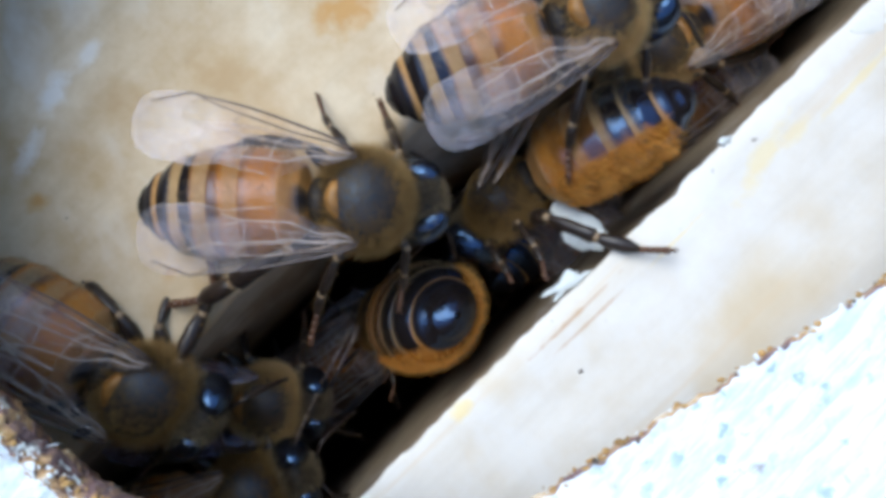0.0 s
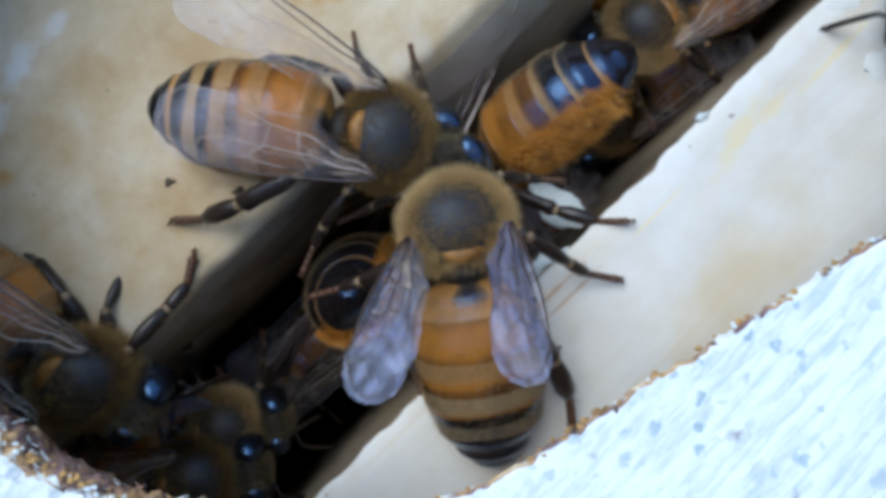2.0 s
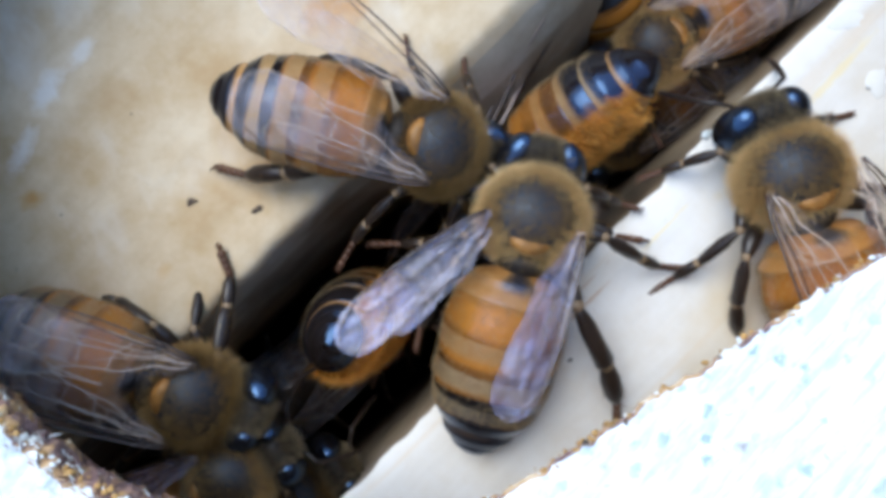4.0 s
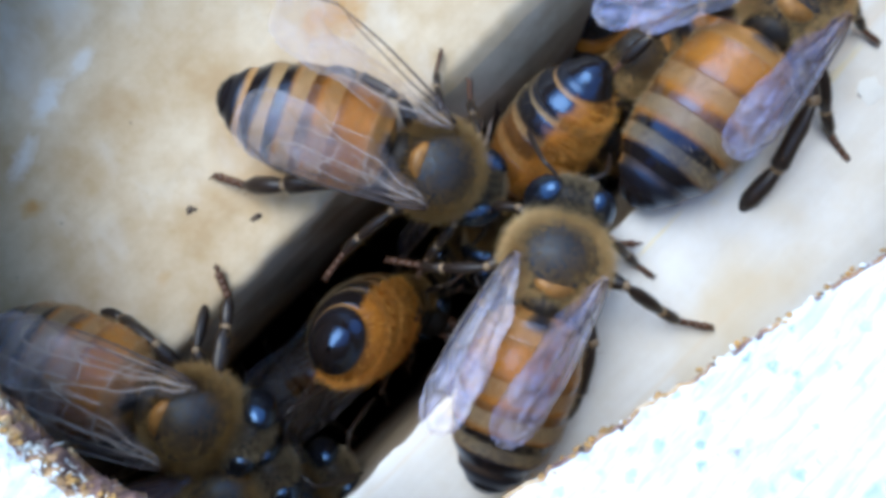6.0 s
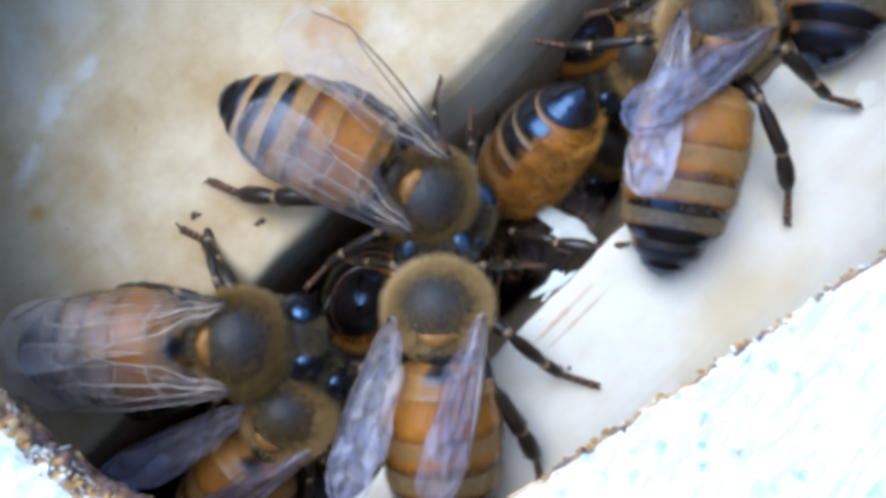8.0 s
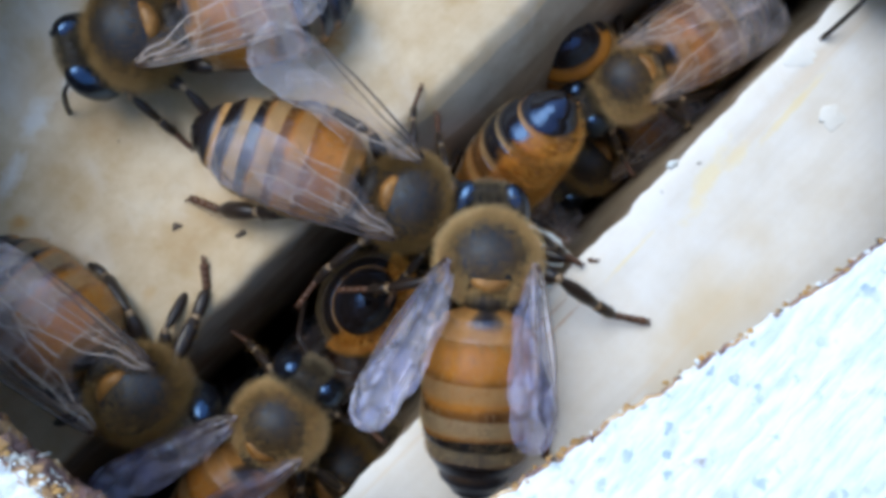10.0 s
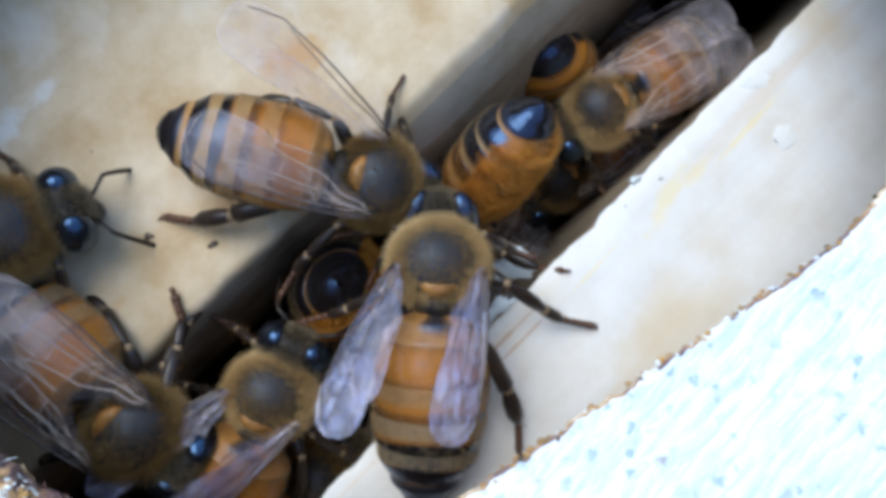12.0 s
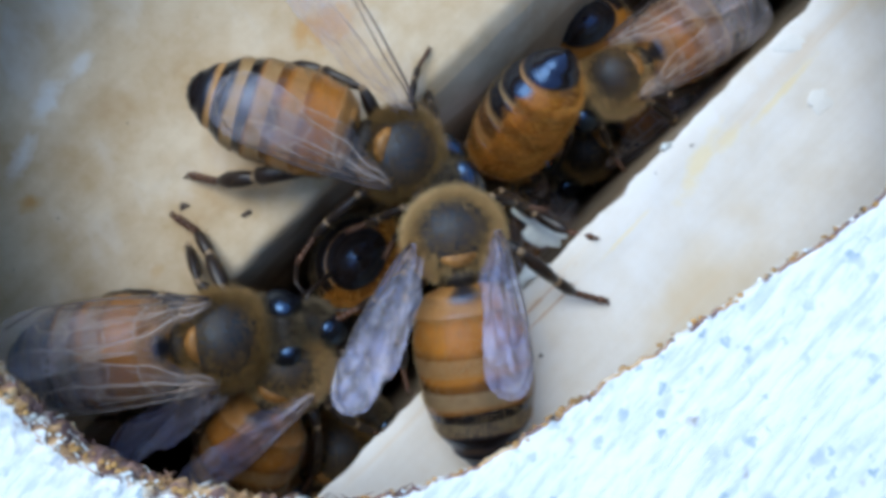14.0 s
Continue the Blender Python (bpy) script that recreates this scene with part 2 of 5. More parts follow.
def membrane(name, haze, pale, deep, gloss, rough):
    """A thin clear skin, glossy, crumpled at a small scale; its milkiness paints in glints and reflected sky."""
    m, n, l, b = material(name, 0.45, 0.5)
    t = noise_node(n, l, 520, 2, 0.5)
    f = noise_node(n, l, 2600, 3, 0.6, (0.35, 1, 1))
    l.new(mix(n, l, ramp(n, l, t.outputs[0], [(0.40, grey(0)), (0.62, grey(1))]), pale, deep), b.inputs["Base Color"])
    relief = mix(n, l, 0.35, t.outputs[0], f.outputs[0])
    bump(n, l, b, relief, 0.5, 0.00010 if haze < 0.1 else 0.00022)
    normal = b.inputs["Normal"].links[0].from_socket
    clear = n.new("ShaderNodeBsdfTransparent")
    clear.inputs[0].default_value = (0.985, 0.965, 0.94, 1)
    skin = n.new("ShaderNodeMixShader")
    # pale patches in the skin stand in for glints on the folds
    film = ramp(n, l, f.outputs[0] if haze > 0.1 else relief, [(0.42, grey(haze * 0.5)), (0.62, grey(haze * (1.6 if haze > 0.1 else 2.0)))])
    l.new(mix(n, l, 1.0, film, attribute(n, "outer"), "MULTIPLY"), skin.inputs[0])
    l.new(clear.outputs[0], skin.inputs[1])
    l.new(b.outputs[0], skin.inputs[2])
    shine = n.new("ShaderNodeBsdfGlossy")
    shine.inputs["Color"].default_value = (0.90, 0.90, 1.0, 1)
    shine.inputs["Roughness"].default_value = rough
    l.new(normal, shine.inputs["Normal"])
    edge = n.new("ShaderNodeFresnel")
    edge.inputs["IOR"].default_value = gloss
    l.new(normal, edge.inputs["Normal"])
    both = n.new("ShaderNodeMixShader")
    l.new(edge.outputs[0], both.inputs[0])
    l.new(skin.outputs[0], both.inputs[1])
    l.new(shine.outputs[0], both.inputs[2])
    l.new(both.outputs[0], n["Material Output"].inputs[0])
    return m


MEMBRANE = membrane("wing_membrane", 0.07, (0.88, 0.84, 0.88), (0.80, 0.72, 0.80), 1.13, 0.12)
# lilac skin colour holds the sky's reflection as well as some milkiness
MEMBRANE_SKY_MILK = membrane("sky_milk_wing_membrane", 0.14, (0.70, 0.70, 0.92), (0.44, 0.46, 0.80), 1.28, 0.24)


# ---- mesh helpers ----
def hair_mesh(name, coat, mat):
    """A mesh of hairs, four vertices each, the last one the tip."""
    v, f = coat
    return mesh_of(name, scaled(v), f, [mat], False, fields={"tip": [float(i % 4 == 3) for i in range(len(v))]})


def mesh_of(name, verts, faces, mats, smooth=True, slots=None, fields=None):
    me = bpy.data.meshes.new(name)
    me.from_pydata([tuple(v) for v in verts], [], faces)
    for m in mats:
        me.materials.append(m)
    if slots:
        me.polygons.foreach_set("material_index", slots)
    for key, values in (fields or {}).items():
        a = me.attributes.new(key, "FLOAT", "POINT")
        a.data.foreach_set("value", values)
    if smooth:
        me.polygons.foreach_set("use_smooth", [True] * len(me.polygons))
    me.update()
    return me


def part(name, me, parent, m=None, label=""):
    ob = new(name, me)
    ob.parent = parent
    if m is not None:
        ob.matrix_basis = m
    return tagged(ob, label) if label else ob


def loft(rings, closed_ends=True):
    """Rings of equal length, joined by quads."""
    k = len(rings[0])
    verts = [p for r in rings for p in r]
    faces = []
    for i in range(len(rings) - 1):
        for j in range(k):
            a, b = i * k + j, i * k + (j + 1) % k
            faces.append((a, b, b + k, a + k))
    if closed_ends:
        faces.append(tuple(range(k))[::-1])
        faces.append(tuple(range((len(rings) - 1) * k, len(rings) * k)))
    return verts, faces


def tube(points, radii, sides=8, flat=1.0):
    """A tapered tube through points; flat squeezes it across."""
    pts = [Vector(p) for p in points]
    rings = []
    ref = Vector((0, 0, 1))
    for i, p in enumerate(pts):
        d = (pts[min(i + 1, len(pts) - 1)] - pts[max(i - 1, 0)]).normalized()
        if abs(d.z) > 0.95:
            ref = Vector((1, 0, 0))
        s = d.cross(ref).normalized()
        u = s.cross(d)
        rings.append([p + s * (radii[i] * flat * math.cos(a)) + u * (radii[i] * math.sin(a)) for a in [math.tau * j / sides for j in range(sides)]])
    return loft(rings)


def joined(pieces):
    verts, faces, slots = [], [], []
    for v, f, s in pieces:
        o = len(verts)
        verts += list(v)
        faces += [tuple(i + o for i in q) for q in f]
        slots += [s] * len(f)
    return verts, faces, slots


def ball(c, r, rings=14, sides=22, bend=None):
    out = []
    for i in range(rings + 1):
        a = math.pi * i / rings
        k = max(math.sin(a), 0.02)
        ring = [Vector((c[0] + r[0] * math.cos(a), c[1] + r[1] * k * math.cos(b), c[2] + r[2] * k * math.sin(b))) for b in [math.tau * j / sides for j in range(sides)]]
        out.append([bend(p) for p in ring] if bend else ring)
    return loft(out)


def lerp_table(table, u):
    for (a, x), (b, y) in zip(table, table[1:]):
        if u <= b:
            k = (u - a) / (b - a)
            return x + (y - x) * (k * k * (3 - 2 * k))
    return table[-1][1]


def smooth(a, b, x):
    k = min(max((x - a) / (b - a), 0), 1)
    return k * k * (3 - 2 * k)


def scaled(verts):
    return [Vector(v) * MM for v in verts]


# ---- the honey bee, in millimetres, head towards +x ----
PROFILE = [(0, 0.34), (0.05, 0.70), (0.14, 0.92), (0.30, 1.0), (0.56, 0.97), (0.72, 0.86), (0.85, 0.63), (0.94, 0.41), (0.98, 0.25), (1.0, 0.05)]
EDGES = [0.0, 0.14, 0.33, 0.50, 0.66, 0.81, 1.0]


def abdomen_segment(k, dusk, curl):
    """One plate of the abdomen, its rear edge proud of the next plate. The front of the abdomen is at the origin.
    dusk: 0 amber, 1 dusky all over, 2 amber in front and ash grey behind."""
    length, width, height, around = 7.7, 2.45, 2.10, 30
    a, b = EDGES[k], EDGES[k + 1]
    steps = [(i / 12, 0.008 * i / 12) for i in range(12)] + [(0.985, 0.010), (1.0, 0.004), (1.004, -0.012), (1.0, -0.05)]
    rings, dark, felt = [], [], []
    start = [1.4, 0.76, 0.67, 0.60, 0.48, -0.5][k] - (0, 0.30, -0.06)[dusk]
    ash = (0, 0, 0.06, 0.22, 0.46, 0.68)[k] if dusk == 2 else 0
    for s, proud in steps:
        u = a + (b - a) * s
        r = max(lerp_table(PROFILE, min(u, 1.0)) + (proud if k < 5 else 0), 0.01)
        ring = []
        for j in range(around):
            w = math.tau * j / around
            y, z = math.cos(w), math.sin(w)
            drop = -curl * (u ** 2) * length
            ring.append(Vector((-length * u * (1 - 0.10 * curl * u), width * r * y, height * r * z * (0.92 if z < 0 else 1) - 0.15 + drop)))
            top = smooth(-0.05, 0.40, z + 0.10 * math.sin(5 * w) + 0.30 * (s - 0.6) + 0.16 * noise.noise(Vector((s * 4, w * 6, k + 0.5))))
            d = [1, 0.36, 0.52, 0.80, 1, 1][k] * smooth(start - 0.17, start + 0.12, s + 0.05 * math.sin(3 * w + k)) * top
            if k == 5:
                d = smooth(0.18 - 0.10 * (dusk == 1), 0.42 - 0.14 * (dusk == 1), s + 0.12 * z)
            if k == 0:
                d = 0.7 * smooth(0.75, 0.30, s) * smooth(0.52, 0.22, abs(y)) * top
            d = max(d, ash * top)
            dark.append(d)
            felt.append(max(d, 0.3) if k == 0 else (0.85 if dusk == 1 else 1) * (1 - smooth(0.35 - 0.12 * (dusk == 1), 0.70 - 0.18 * (dusk == 1), s)) * [0, 0.05, 0.40, 0.75, 0.90, 0.60][k] * (0.25 + 0.75 * top))
        rings.append(ring)
    v, f = loft(rings, False)
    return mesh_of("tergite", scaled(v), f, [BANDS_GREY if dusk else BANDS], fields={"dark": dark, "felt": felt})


def hairs(rng, places, length, width, lean):
    """Fine tapered hairs on places (point, normal)."""
    verts, faces = [], []
    for p, nrm in places:
        d = (nrm + Vector((rng.uniform(-1, 1), rng.uniform(-1, 1), rng.uniform(-1, 1))) * 0.45 + Vector(lean)).normalized()
        s = d.orthogonal().normalized()
        t = d.cross(s)
        ln = (length(p) if callable(length) else length) * rng.uniform(0.6, 1.2)
        o = len(verts)
        verts += [p + s * width, p - s * 0.5 * width + t * 0.87 * width, p - s * 0.5 * width - t * 0.87 * width, p + d * ln + Vector((0, 0, -0.08 * ln))]
        faces += [(o, o + 1, o + 3), (o + 1, o + 2, o + 3), (o + 2, o, o + 3)]
    return verts, faces


def on_ellipsoid(rng, c, r, count, keep):
    out = []
    while len(out) < count:
        d = Vector((rng.gauss(0, 1), rng.gauss(0, 1), rng.gauss(0, 1))).normalized()
        if keep(d):
            nrm = Vector((d.x / r[0], d.y / r[1], d.z / r[2])).normalized()
            out.append((Vector((c[0] + d.x * r[0], c[1] + d.y * r[1], c[2] + d.z * r[2])) - nrm * 0.05, nrm))
    return out


def off_disc(d):
    """How far a direction lies from the bare dark disc on the back of the thorax: below 1 within it."""
    ragged = 1 + 0.14 * noise.noise(d * 4.0) + 0.08 * noise.noise(d * 11.0)
    return ragged * math.hypot((d.x - 0.14) / 0.55, d.y / 0.60) if d.z > 0.25 else 3.0


def bald(d):
    return off_disc(d) < 1


def fuzzy(d):
    """Where long hair grows: not on the disc nor on the shield plate behind it, thin at their borders."""
    shield = d.z > 0.30 and -0.92 < d.x < -0.36 and abs(d.y) < 0.46
    return d.z > -0.75 and off_disc(d) > rng.uniform(0.72, 1.42) and not (shield and rng.random() < 0.6)


def fuzz_length(p):
    d = Vector((p.x / TH[0], p.y / TH[1], p.z / TH[2])).normalized()
    return 0.22 + 0.44 * smooth(1.0, 1.7, off_disc(d))


TH = (1.72, 1.88, 1.70)
HEAD_C, HEAD_R = (2.18, 0, -0.95), (1.02, 1.62, 1.60)
rng = random.Random(4)
MESH = {}
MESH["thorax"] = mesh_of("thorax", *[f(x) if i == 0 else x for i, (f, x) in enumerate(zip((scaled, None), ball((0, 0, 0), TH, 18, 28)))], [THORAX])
for key, mat, longer in (("fuzz", HAIR, 1.0), ("straw_fuzz", HAIR_STRAW, 1.0)):
    coat = hairs(rng, on_ellipsoid(rng, (0, 0, 0), TH, 13000, fuzzy), lambda p: longer * fuzz_length(p), 0.010, (-0.10, 0, 0.05))
    MESH[key] = hair_mesh("fuzz", coat, mat)
coat = hairs(rng, on_ellipsoid(rng, (0, 0, 0), TH, 1900, bald), 0.30, 0.006, (-0.6, 0, 0))
MESH["short_fuzz"] = hair_mesh("short_fuzz", coat, HAIR)
v, f = ball((-1.06, 0, 1.12), (0.38, 0.84, 0.40), 10, 18, lambda p: p + Vector((0.26 * p.y * p.y, 0, 0)))
MESH["scutellum"] = mesh_of("scutellum", scaled(v), f, [SCUTEL])
v, f = ball((-1.75, 0, -0.1), (0.62, 1.05, 1.15), 10, 18)
MESH["waist"] = mesh_of("waist", scaled(v), f, [HEAD_SKIN])
v, f = ball((0, 0, 0), HEAD_R, 14, 22, lambda p: Vector((p.x * (1 - 0.10 * p.z), p.y * (1 + 0.10 * p.z), p.z)))
MESH["head"] = mesh_of("head", scaled(v), f, [HEAD_SKIN])
crown = on_ellipsoid(rng, (0, 0, 0), HEAD_R, 2600, lambda d: abs(d.y) < 0.46 and d.z > -0.6)
collar = on_ellipsoid(rng, (-0.30, 0, 0.1), (0.75, 1.75, 1.55), 1300, lambda d: d.x < -0.25 and d.z > -0.5)
MESH["head_fuzz"] = hair_mesh("face_fuzz", hairs(rng, crown + collar, 0.36, 0.010, (0.0, 0, 0.25)), FACE_HAIR)
for side in (1, -1):
    v, f = ball((0.04, side * 1.12, 0.18), (0.84, 0.78, 1.46), 16, 20, lambda p: p + Vector((0, side * -0.10 * (p.z - 0.1) ** 2, 0)))
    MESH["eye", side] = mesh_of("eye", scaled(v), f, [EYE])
    pts = [(0.85, 0.30, 0.05), (1.15, 0.75, 0.35), (1.45, 1.25, 0.50), (1.52, 1.36, 0.48), (1.95, 1.55, 0.15), (2.5, 1.75, -0.35), (3.1, 1.95, -0.9), (3.6, 2.05, -1.35)]
    v, f = tube([(x, side * y, z) for x, y, z in pts], [0.09, 0.085, 0.09, 0.10, 0.115, 0.12, 0.12, 0.08], 8)
    MESH["antenna", side] = mesh_of("antenna", scaled(v), f, [LEG_DARK])
    v, f = tube([(0.55, side * 0.55, -1.25), (0.80, side * 0.45, -1.65), (0.85, side * 0.12, -1.95)], [0.26, 0.24, 0.10], 8)
    MESH["mandible", side] = mesh_of("mandible", scaled(v), f, [LEG_FOOT])
v, f = tube([(0.75, 0, -0.9), (0.95, 0, -1.35), (0.70, 0, -1.62)], [0.55, 0.50, 0.3], 10, 1.1)
MESH["mouth"] = mesh_of("labrum", scaled(v), f, [LEG_DARK])
for curl in (0.05, 0.20):
    for dusk in (0, 1, 2):
        for k in range(6):
            MESH["tergite", k, dusk, curl] = abdomen_segment(k, dusk, curl)
felt_places = []
for _ in range(6500):
    u, w = rng.uniform(0.02, 0.72), rng.uniform(-0.5, math.pi + 0.5)
    band = [(0, 0.16), (0.33, 0.39), (0.50, 0.57), (0.66, 0.72)]
    if any(a <= u <= b for a, b in band) or rng.random() < 0.4:
        r = lerp_table(PROFILE, u)
        felt_places.append((Vector((-7.7 * u, 2.45 * r * math.cos(w), 2.10 * r * math.sin(w) - 0.15 - 0.05 * u * u * 7.7)), Vector((0, math.cos(w), math.sin(w)))))
MESH["abdomen_fuzz"] = hair_mesh("abdomen_fuzz", hairs(rng, felt_places, 0.22, 0.007, (-1.0, 0, 0)), HAIR_PALE)

flank = []
while len(flank) < 4200:
    u, w = rng.uniform(0.08, 0.84), rng.uniform(math.pi * 0.96, math.tau + 0.12)
    r0 = lerp_table(PROFILE, u)
    if rng.random() < (0.35 + 0.65 * (math.sin(u * 38) > 0)) * smooth(0.88, 0.62, u):
        flank.append((Vector((-7.7 * u, 2.45 * r0 * math.cos(w), 2.10 * 0.92 * r0 * math.sin(w) - 0.15 - 0.05 * u * u * 7.7)), Vector((0, math.cos(w), math.sin(w)))))
MESH["flank_fuzz"] = hair_mesh("flank_fuzz", hairs(rng, flank, 0.50, 0.020, (-0.9, 0, 0)), HAIR_AMBER)

LEGS = {
    "front": [(1.0, 0.8, -1.2), (1.5, 2.0, -0.9), (1.2, 3.1, -2.0), (1.0, 3.8, -2.6), (0.8, 4.6, -2.72)],
    "middle": [(0.0, 1.1, -1.3), (-1.2, 2.4, -0.5), (-2.0, 4.0, -1.7), (-2.3, 4.9, -2.4), (-2.6, 6.2, -2.72)],
    "hind": [(-1.0, 1.0, -1.3), (-2.4, 2.4, -0.5), (-4.3, 2.9, -1.5), (-5.8, 2.9, -2.4), (-6.9, 2.8, -2.72)],
}


def leg_mesh(which, side):
    pts = [Vector((x, side * y, z)) for x, y, z in LEGS[which]]
    hip, knee, ankle, heel, toe = [p - pts[0] for p in pts]
    big = {"front": 1.0, "middle": 1.14, "hind": 1.2}[which]

    def limb(a, b, r0, r1, r2, flat=1.0):
        return tube([a, a.lerp(b, 0.12), a.lerp(b, 0.35), a.lerp(b, 0.7), a.lerp(b, 0.94), b], [r0 * 0.6 * big, r0 * big, r1 * big, r1 * big, r2 * big, r2 * 0.6 * big], 10, flat)
    femur, tibia = limb(hip, knee, 0.26, 0.30, 0.20), limb(knee, ankle, 0.17, 0.27, 0.30 if which == "hind" else 0.2, 0.8)
    shin = limb(ankle, heel, 0.20, 0.26 if which == "hind" else 0.2, 0.14)
    upper = joined([(*femur, 0), (*tibia, 0), (*shin, 0)])
    beads = []
    for i in range(4):
        a, b = heel.lerp(toe, i / 4), heel.lerp(toe, (i + 1) / 4)
        beads.append((*tube([a, a.lerp(b, 0.5), b], [0.13, 0.14 if i < 3 else 0.16, 0.13], 7), 0))
    for w in (-1, 1):
        d = (toe - heel).normalized()
        beads.append((*tube([toe, toe + d * 0.18 + Vector((-d.y, d.x, 0)) * 0.12 * w, toe + d * 0.26 + Vector((-d.y, d.x, -0.6)) * 0.16 * w * w], [0.06, 0.04, 0.015], 5), 0))
    for p, r in ((knee, 0.17), (ankle, 0.19)):
        beads.append((*ball(p, (r * big, r * big, r * big), 6, 9), 1))
    bristle = []
    for a, b in ((hip, knee), (knee, ankle), (ankle, heel)):
        for _ in range(34):
            d = Vector((rng.uniform(-1, 1), rng.uniform(-1, 1), rng.uniform(-1, 1))).normalized()
            bristle.append((a.lerp(b, rng.random()) + d * 0.17, d))
    coat = hairs(rng, bristle, 0.34, 0.013, (0, 0, 0))
    uv, uf, us = upper
    bv, bf, bs = joined(beads)
    return (mesh_of("leg", scaled(uv), uf, [LEG_DARK]), mesh_of("tarsus", scaled(bv), bf, [LEG_FOOT, JOINT], slots=bs), hair_mesh("bristles", coat, HAIR), pts[0] * MM)


for which in LEGS:
    for side in (1, -1):
        MESH["leg", which, side] = leg_mesh(which, side)


def wing_mesh(length, chord, side, veins, mat, inner, fine):
    """A wing with its root at the origin, its tip towards -x and its front edge outwards."""
    nu, nv = 60, 26
    lead = [(0, 0.10), (0.15, 0.28), (0.5, 0.34), (0.78, 0.22), (0.88, 0.06), (0.945, -0.16), (0.98, -0.40), (1.0, -0.70)]
    trail = [(0, -0.12), (0.12, -0.40), (0.35, -0.95), (0.55, -1.0), (0.72, -1.22), (0.86, -1.28), (0.93, -1.20), (0.975, -1.02), (1.0, -0.72)]

    def flat(u, w):
        a, b = lerp_table(lead, u) * 1.0, lerp_table(trail, u) * chord / 1.3
        return np.array((-length * u, a + (b - a) * w))

    # the skin is pleated: veins run on ridges and in furrows by turns
    pleats = []
    for i, (_, line) in enumerate(veins):
        ends = [flat(u, w) for u, w in line]
        for a, b in zip(ends, ends[1:]):
            pleats.append((a, b - a, (0.05 if i % 2 == 0 else -0.05)))

    def at(u, w):
        p = flat(u, w)
        z = 0.10 * math.sin(u * 3.0) - 0.06 * w + 0.022 * noise.noise(Vector((p[0] * 1.1, p[1] * 2.2, length)))
        lift = {}
        for a, d, h in pleats:
            k = min(max(float(np.dot(p - a, d) / np.dot(d, d)), 0), 1)
            near = math.exp(-((math.hypot(*(p - a - k * d)) / 0.12) ** 2))
            lift[h] = max(lift.get(h, 0), near)
        z += sum(h * x for h, x in lift.items()) * (1 - 0.45 * u)
        return Vector((p[0], side * p[1], z))
    verts, faces = [], []
    grid = [(1 - (1 - i / nu) ** 1.5, j / nv) for i in range(nu + 1) for j in range(nv + 1)]
    skin = [at(u, w) for u, w in grid]
    outer = [inner + (1 - inner) * smooth(0.50, 0.80, u + 0.16 * (w - 0.4)) for u, w in grid] * 2
    for layer in (0.0, -0.018):
        verts += [p + Vector((0, 0, layer)) for p in skin]
    one = (nu + 1) * (nv + 1)
    for i in range(nu):
        for j in range(nv):
            a = i * (nv + 1) + j
            faces += [(a, a + 1, a + nv + 2, a + nv + 1), (one + a + nv + 1, one + a + nv + 2, one + a + 1, one + a)]
    pieces = []
    for r, line in veins:
        line = [line[0]] + [tuple(p + (q - p) * k / 5 for p, q in zip(a, b)) for a, b in zip(line, line[1:]) for k in range(1, 6)]
        pts = [at(u, w) + Vector((0, 0, 0.01)) for u, w in line]
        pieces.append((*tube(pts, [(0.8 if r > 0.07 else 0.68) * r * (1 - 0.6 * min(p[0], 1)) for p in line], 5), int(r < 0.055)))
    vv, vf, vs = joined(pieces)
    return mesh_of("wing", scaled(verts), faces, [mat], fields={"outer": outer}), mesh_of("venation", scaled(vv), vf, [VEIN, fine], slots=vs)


FORE = [(0.075, [(0.01, 0.02), (0.4, 0.01), (0.8, 0.02), (0.95, 0.2)]), (0.06, [(0.01, 0.2), (0.3, 0.16), (0.55, 0.14), (0.74, 0.05)]),
        (0.045, [(0.02, 0.5), (0.2, 0.42), (0.36, 0.40), (0.52, 0.46), (0.66, 0.44), (0.80, 0.36)]), (0.045, [(0.03, 0.8), (0.18, 0.70), (0.36, 0.72), (0.50, 0.80), (0.60, 0.92)]),
        (0.035, [(0.36, 0.40), (0.37, 0.72)]), (0.035, [(0.52, 0.46), (0.50, 0.80)]), (0.035, [(0.55, 0.14), (0.58, 0.30), (0.52, 0.46)]),
        (0.035, [(0.66, 0.12), (0.70, 0.28), (0.66, 0.44)]), (0.03, [(0.66, 0.44), (0.72, 0.66), (0.80, 0.80)]), (0.03, [(0.30, 0.16), (0.36, 0.40)]), (0.03, [(0.74, 0.06), (0.82, 0.2), (0.80, 0.36)]), (0.03, [(0.5, 0.80), (0.72, 0.66)]),
        # rim line added to draw the wing's bright outline
        (0.034, [(0.36, 0.985), (0.55, 0.985), (0.72, 0.985), (0.86, 0.985), (0.95, 0.90), (0.985, 0.5), (0.95, 0.2)])]
HIND = [(0.05, [(0.01, 0.03), (0.45, 0.02), (0.75, 0.05)]), (0.04, [(0.03, 0.4), (0.3, 0.3), (0.55, 0.34), (0.72, 0.28)]), (0.03, [(0.3, 0.3), (0.34, 0.6), (0.5, 0.85)]), (0.03, [(0.05, 0.6), (0.34, 0.6)])]
for side in (1, -1):
    for sky_milk in (False, True):
        skin = (MEMBRANE_SKY_MILK, 0.5, VEIN) if sky_milk else (MEMBRANE, 0.22, VEIN_GLINT)
        MESH["fore", side, sky_milk] = wing_mesh(7.3 if sky_milk else 8.1, 1.75 if sky_milk else 2.7, side, FORE, *skin)
        MESH["hindwing", side, sky_milk] = wing_mesh(5.3 if sky_milk else 5.9, 1.15 if sky_milk else 1.40, side, HIND, *skin)


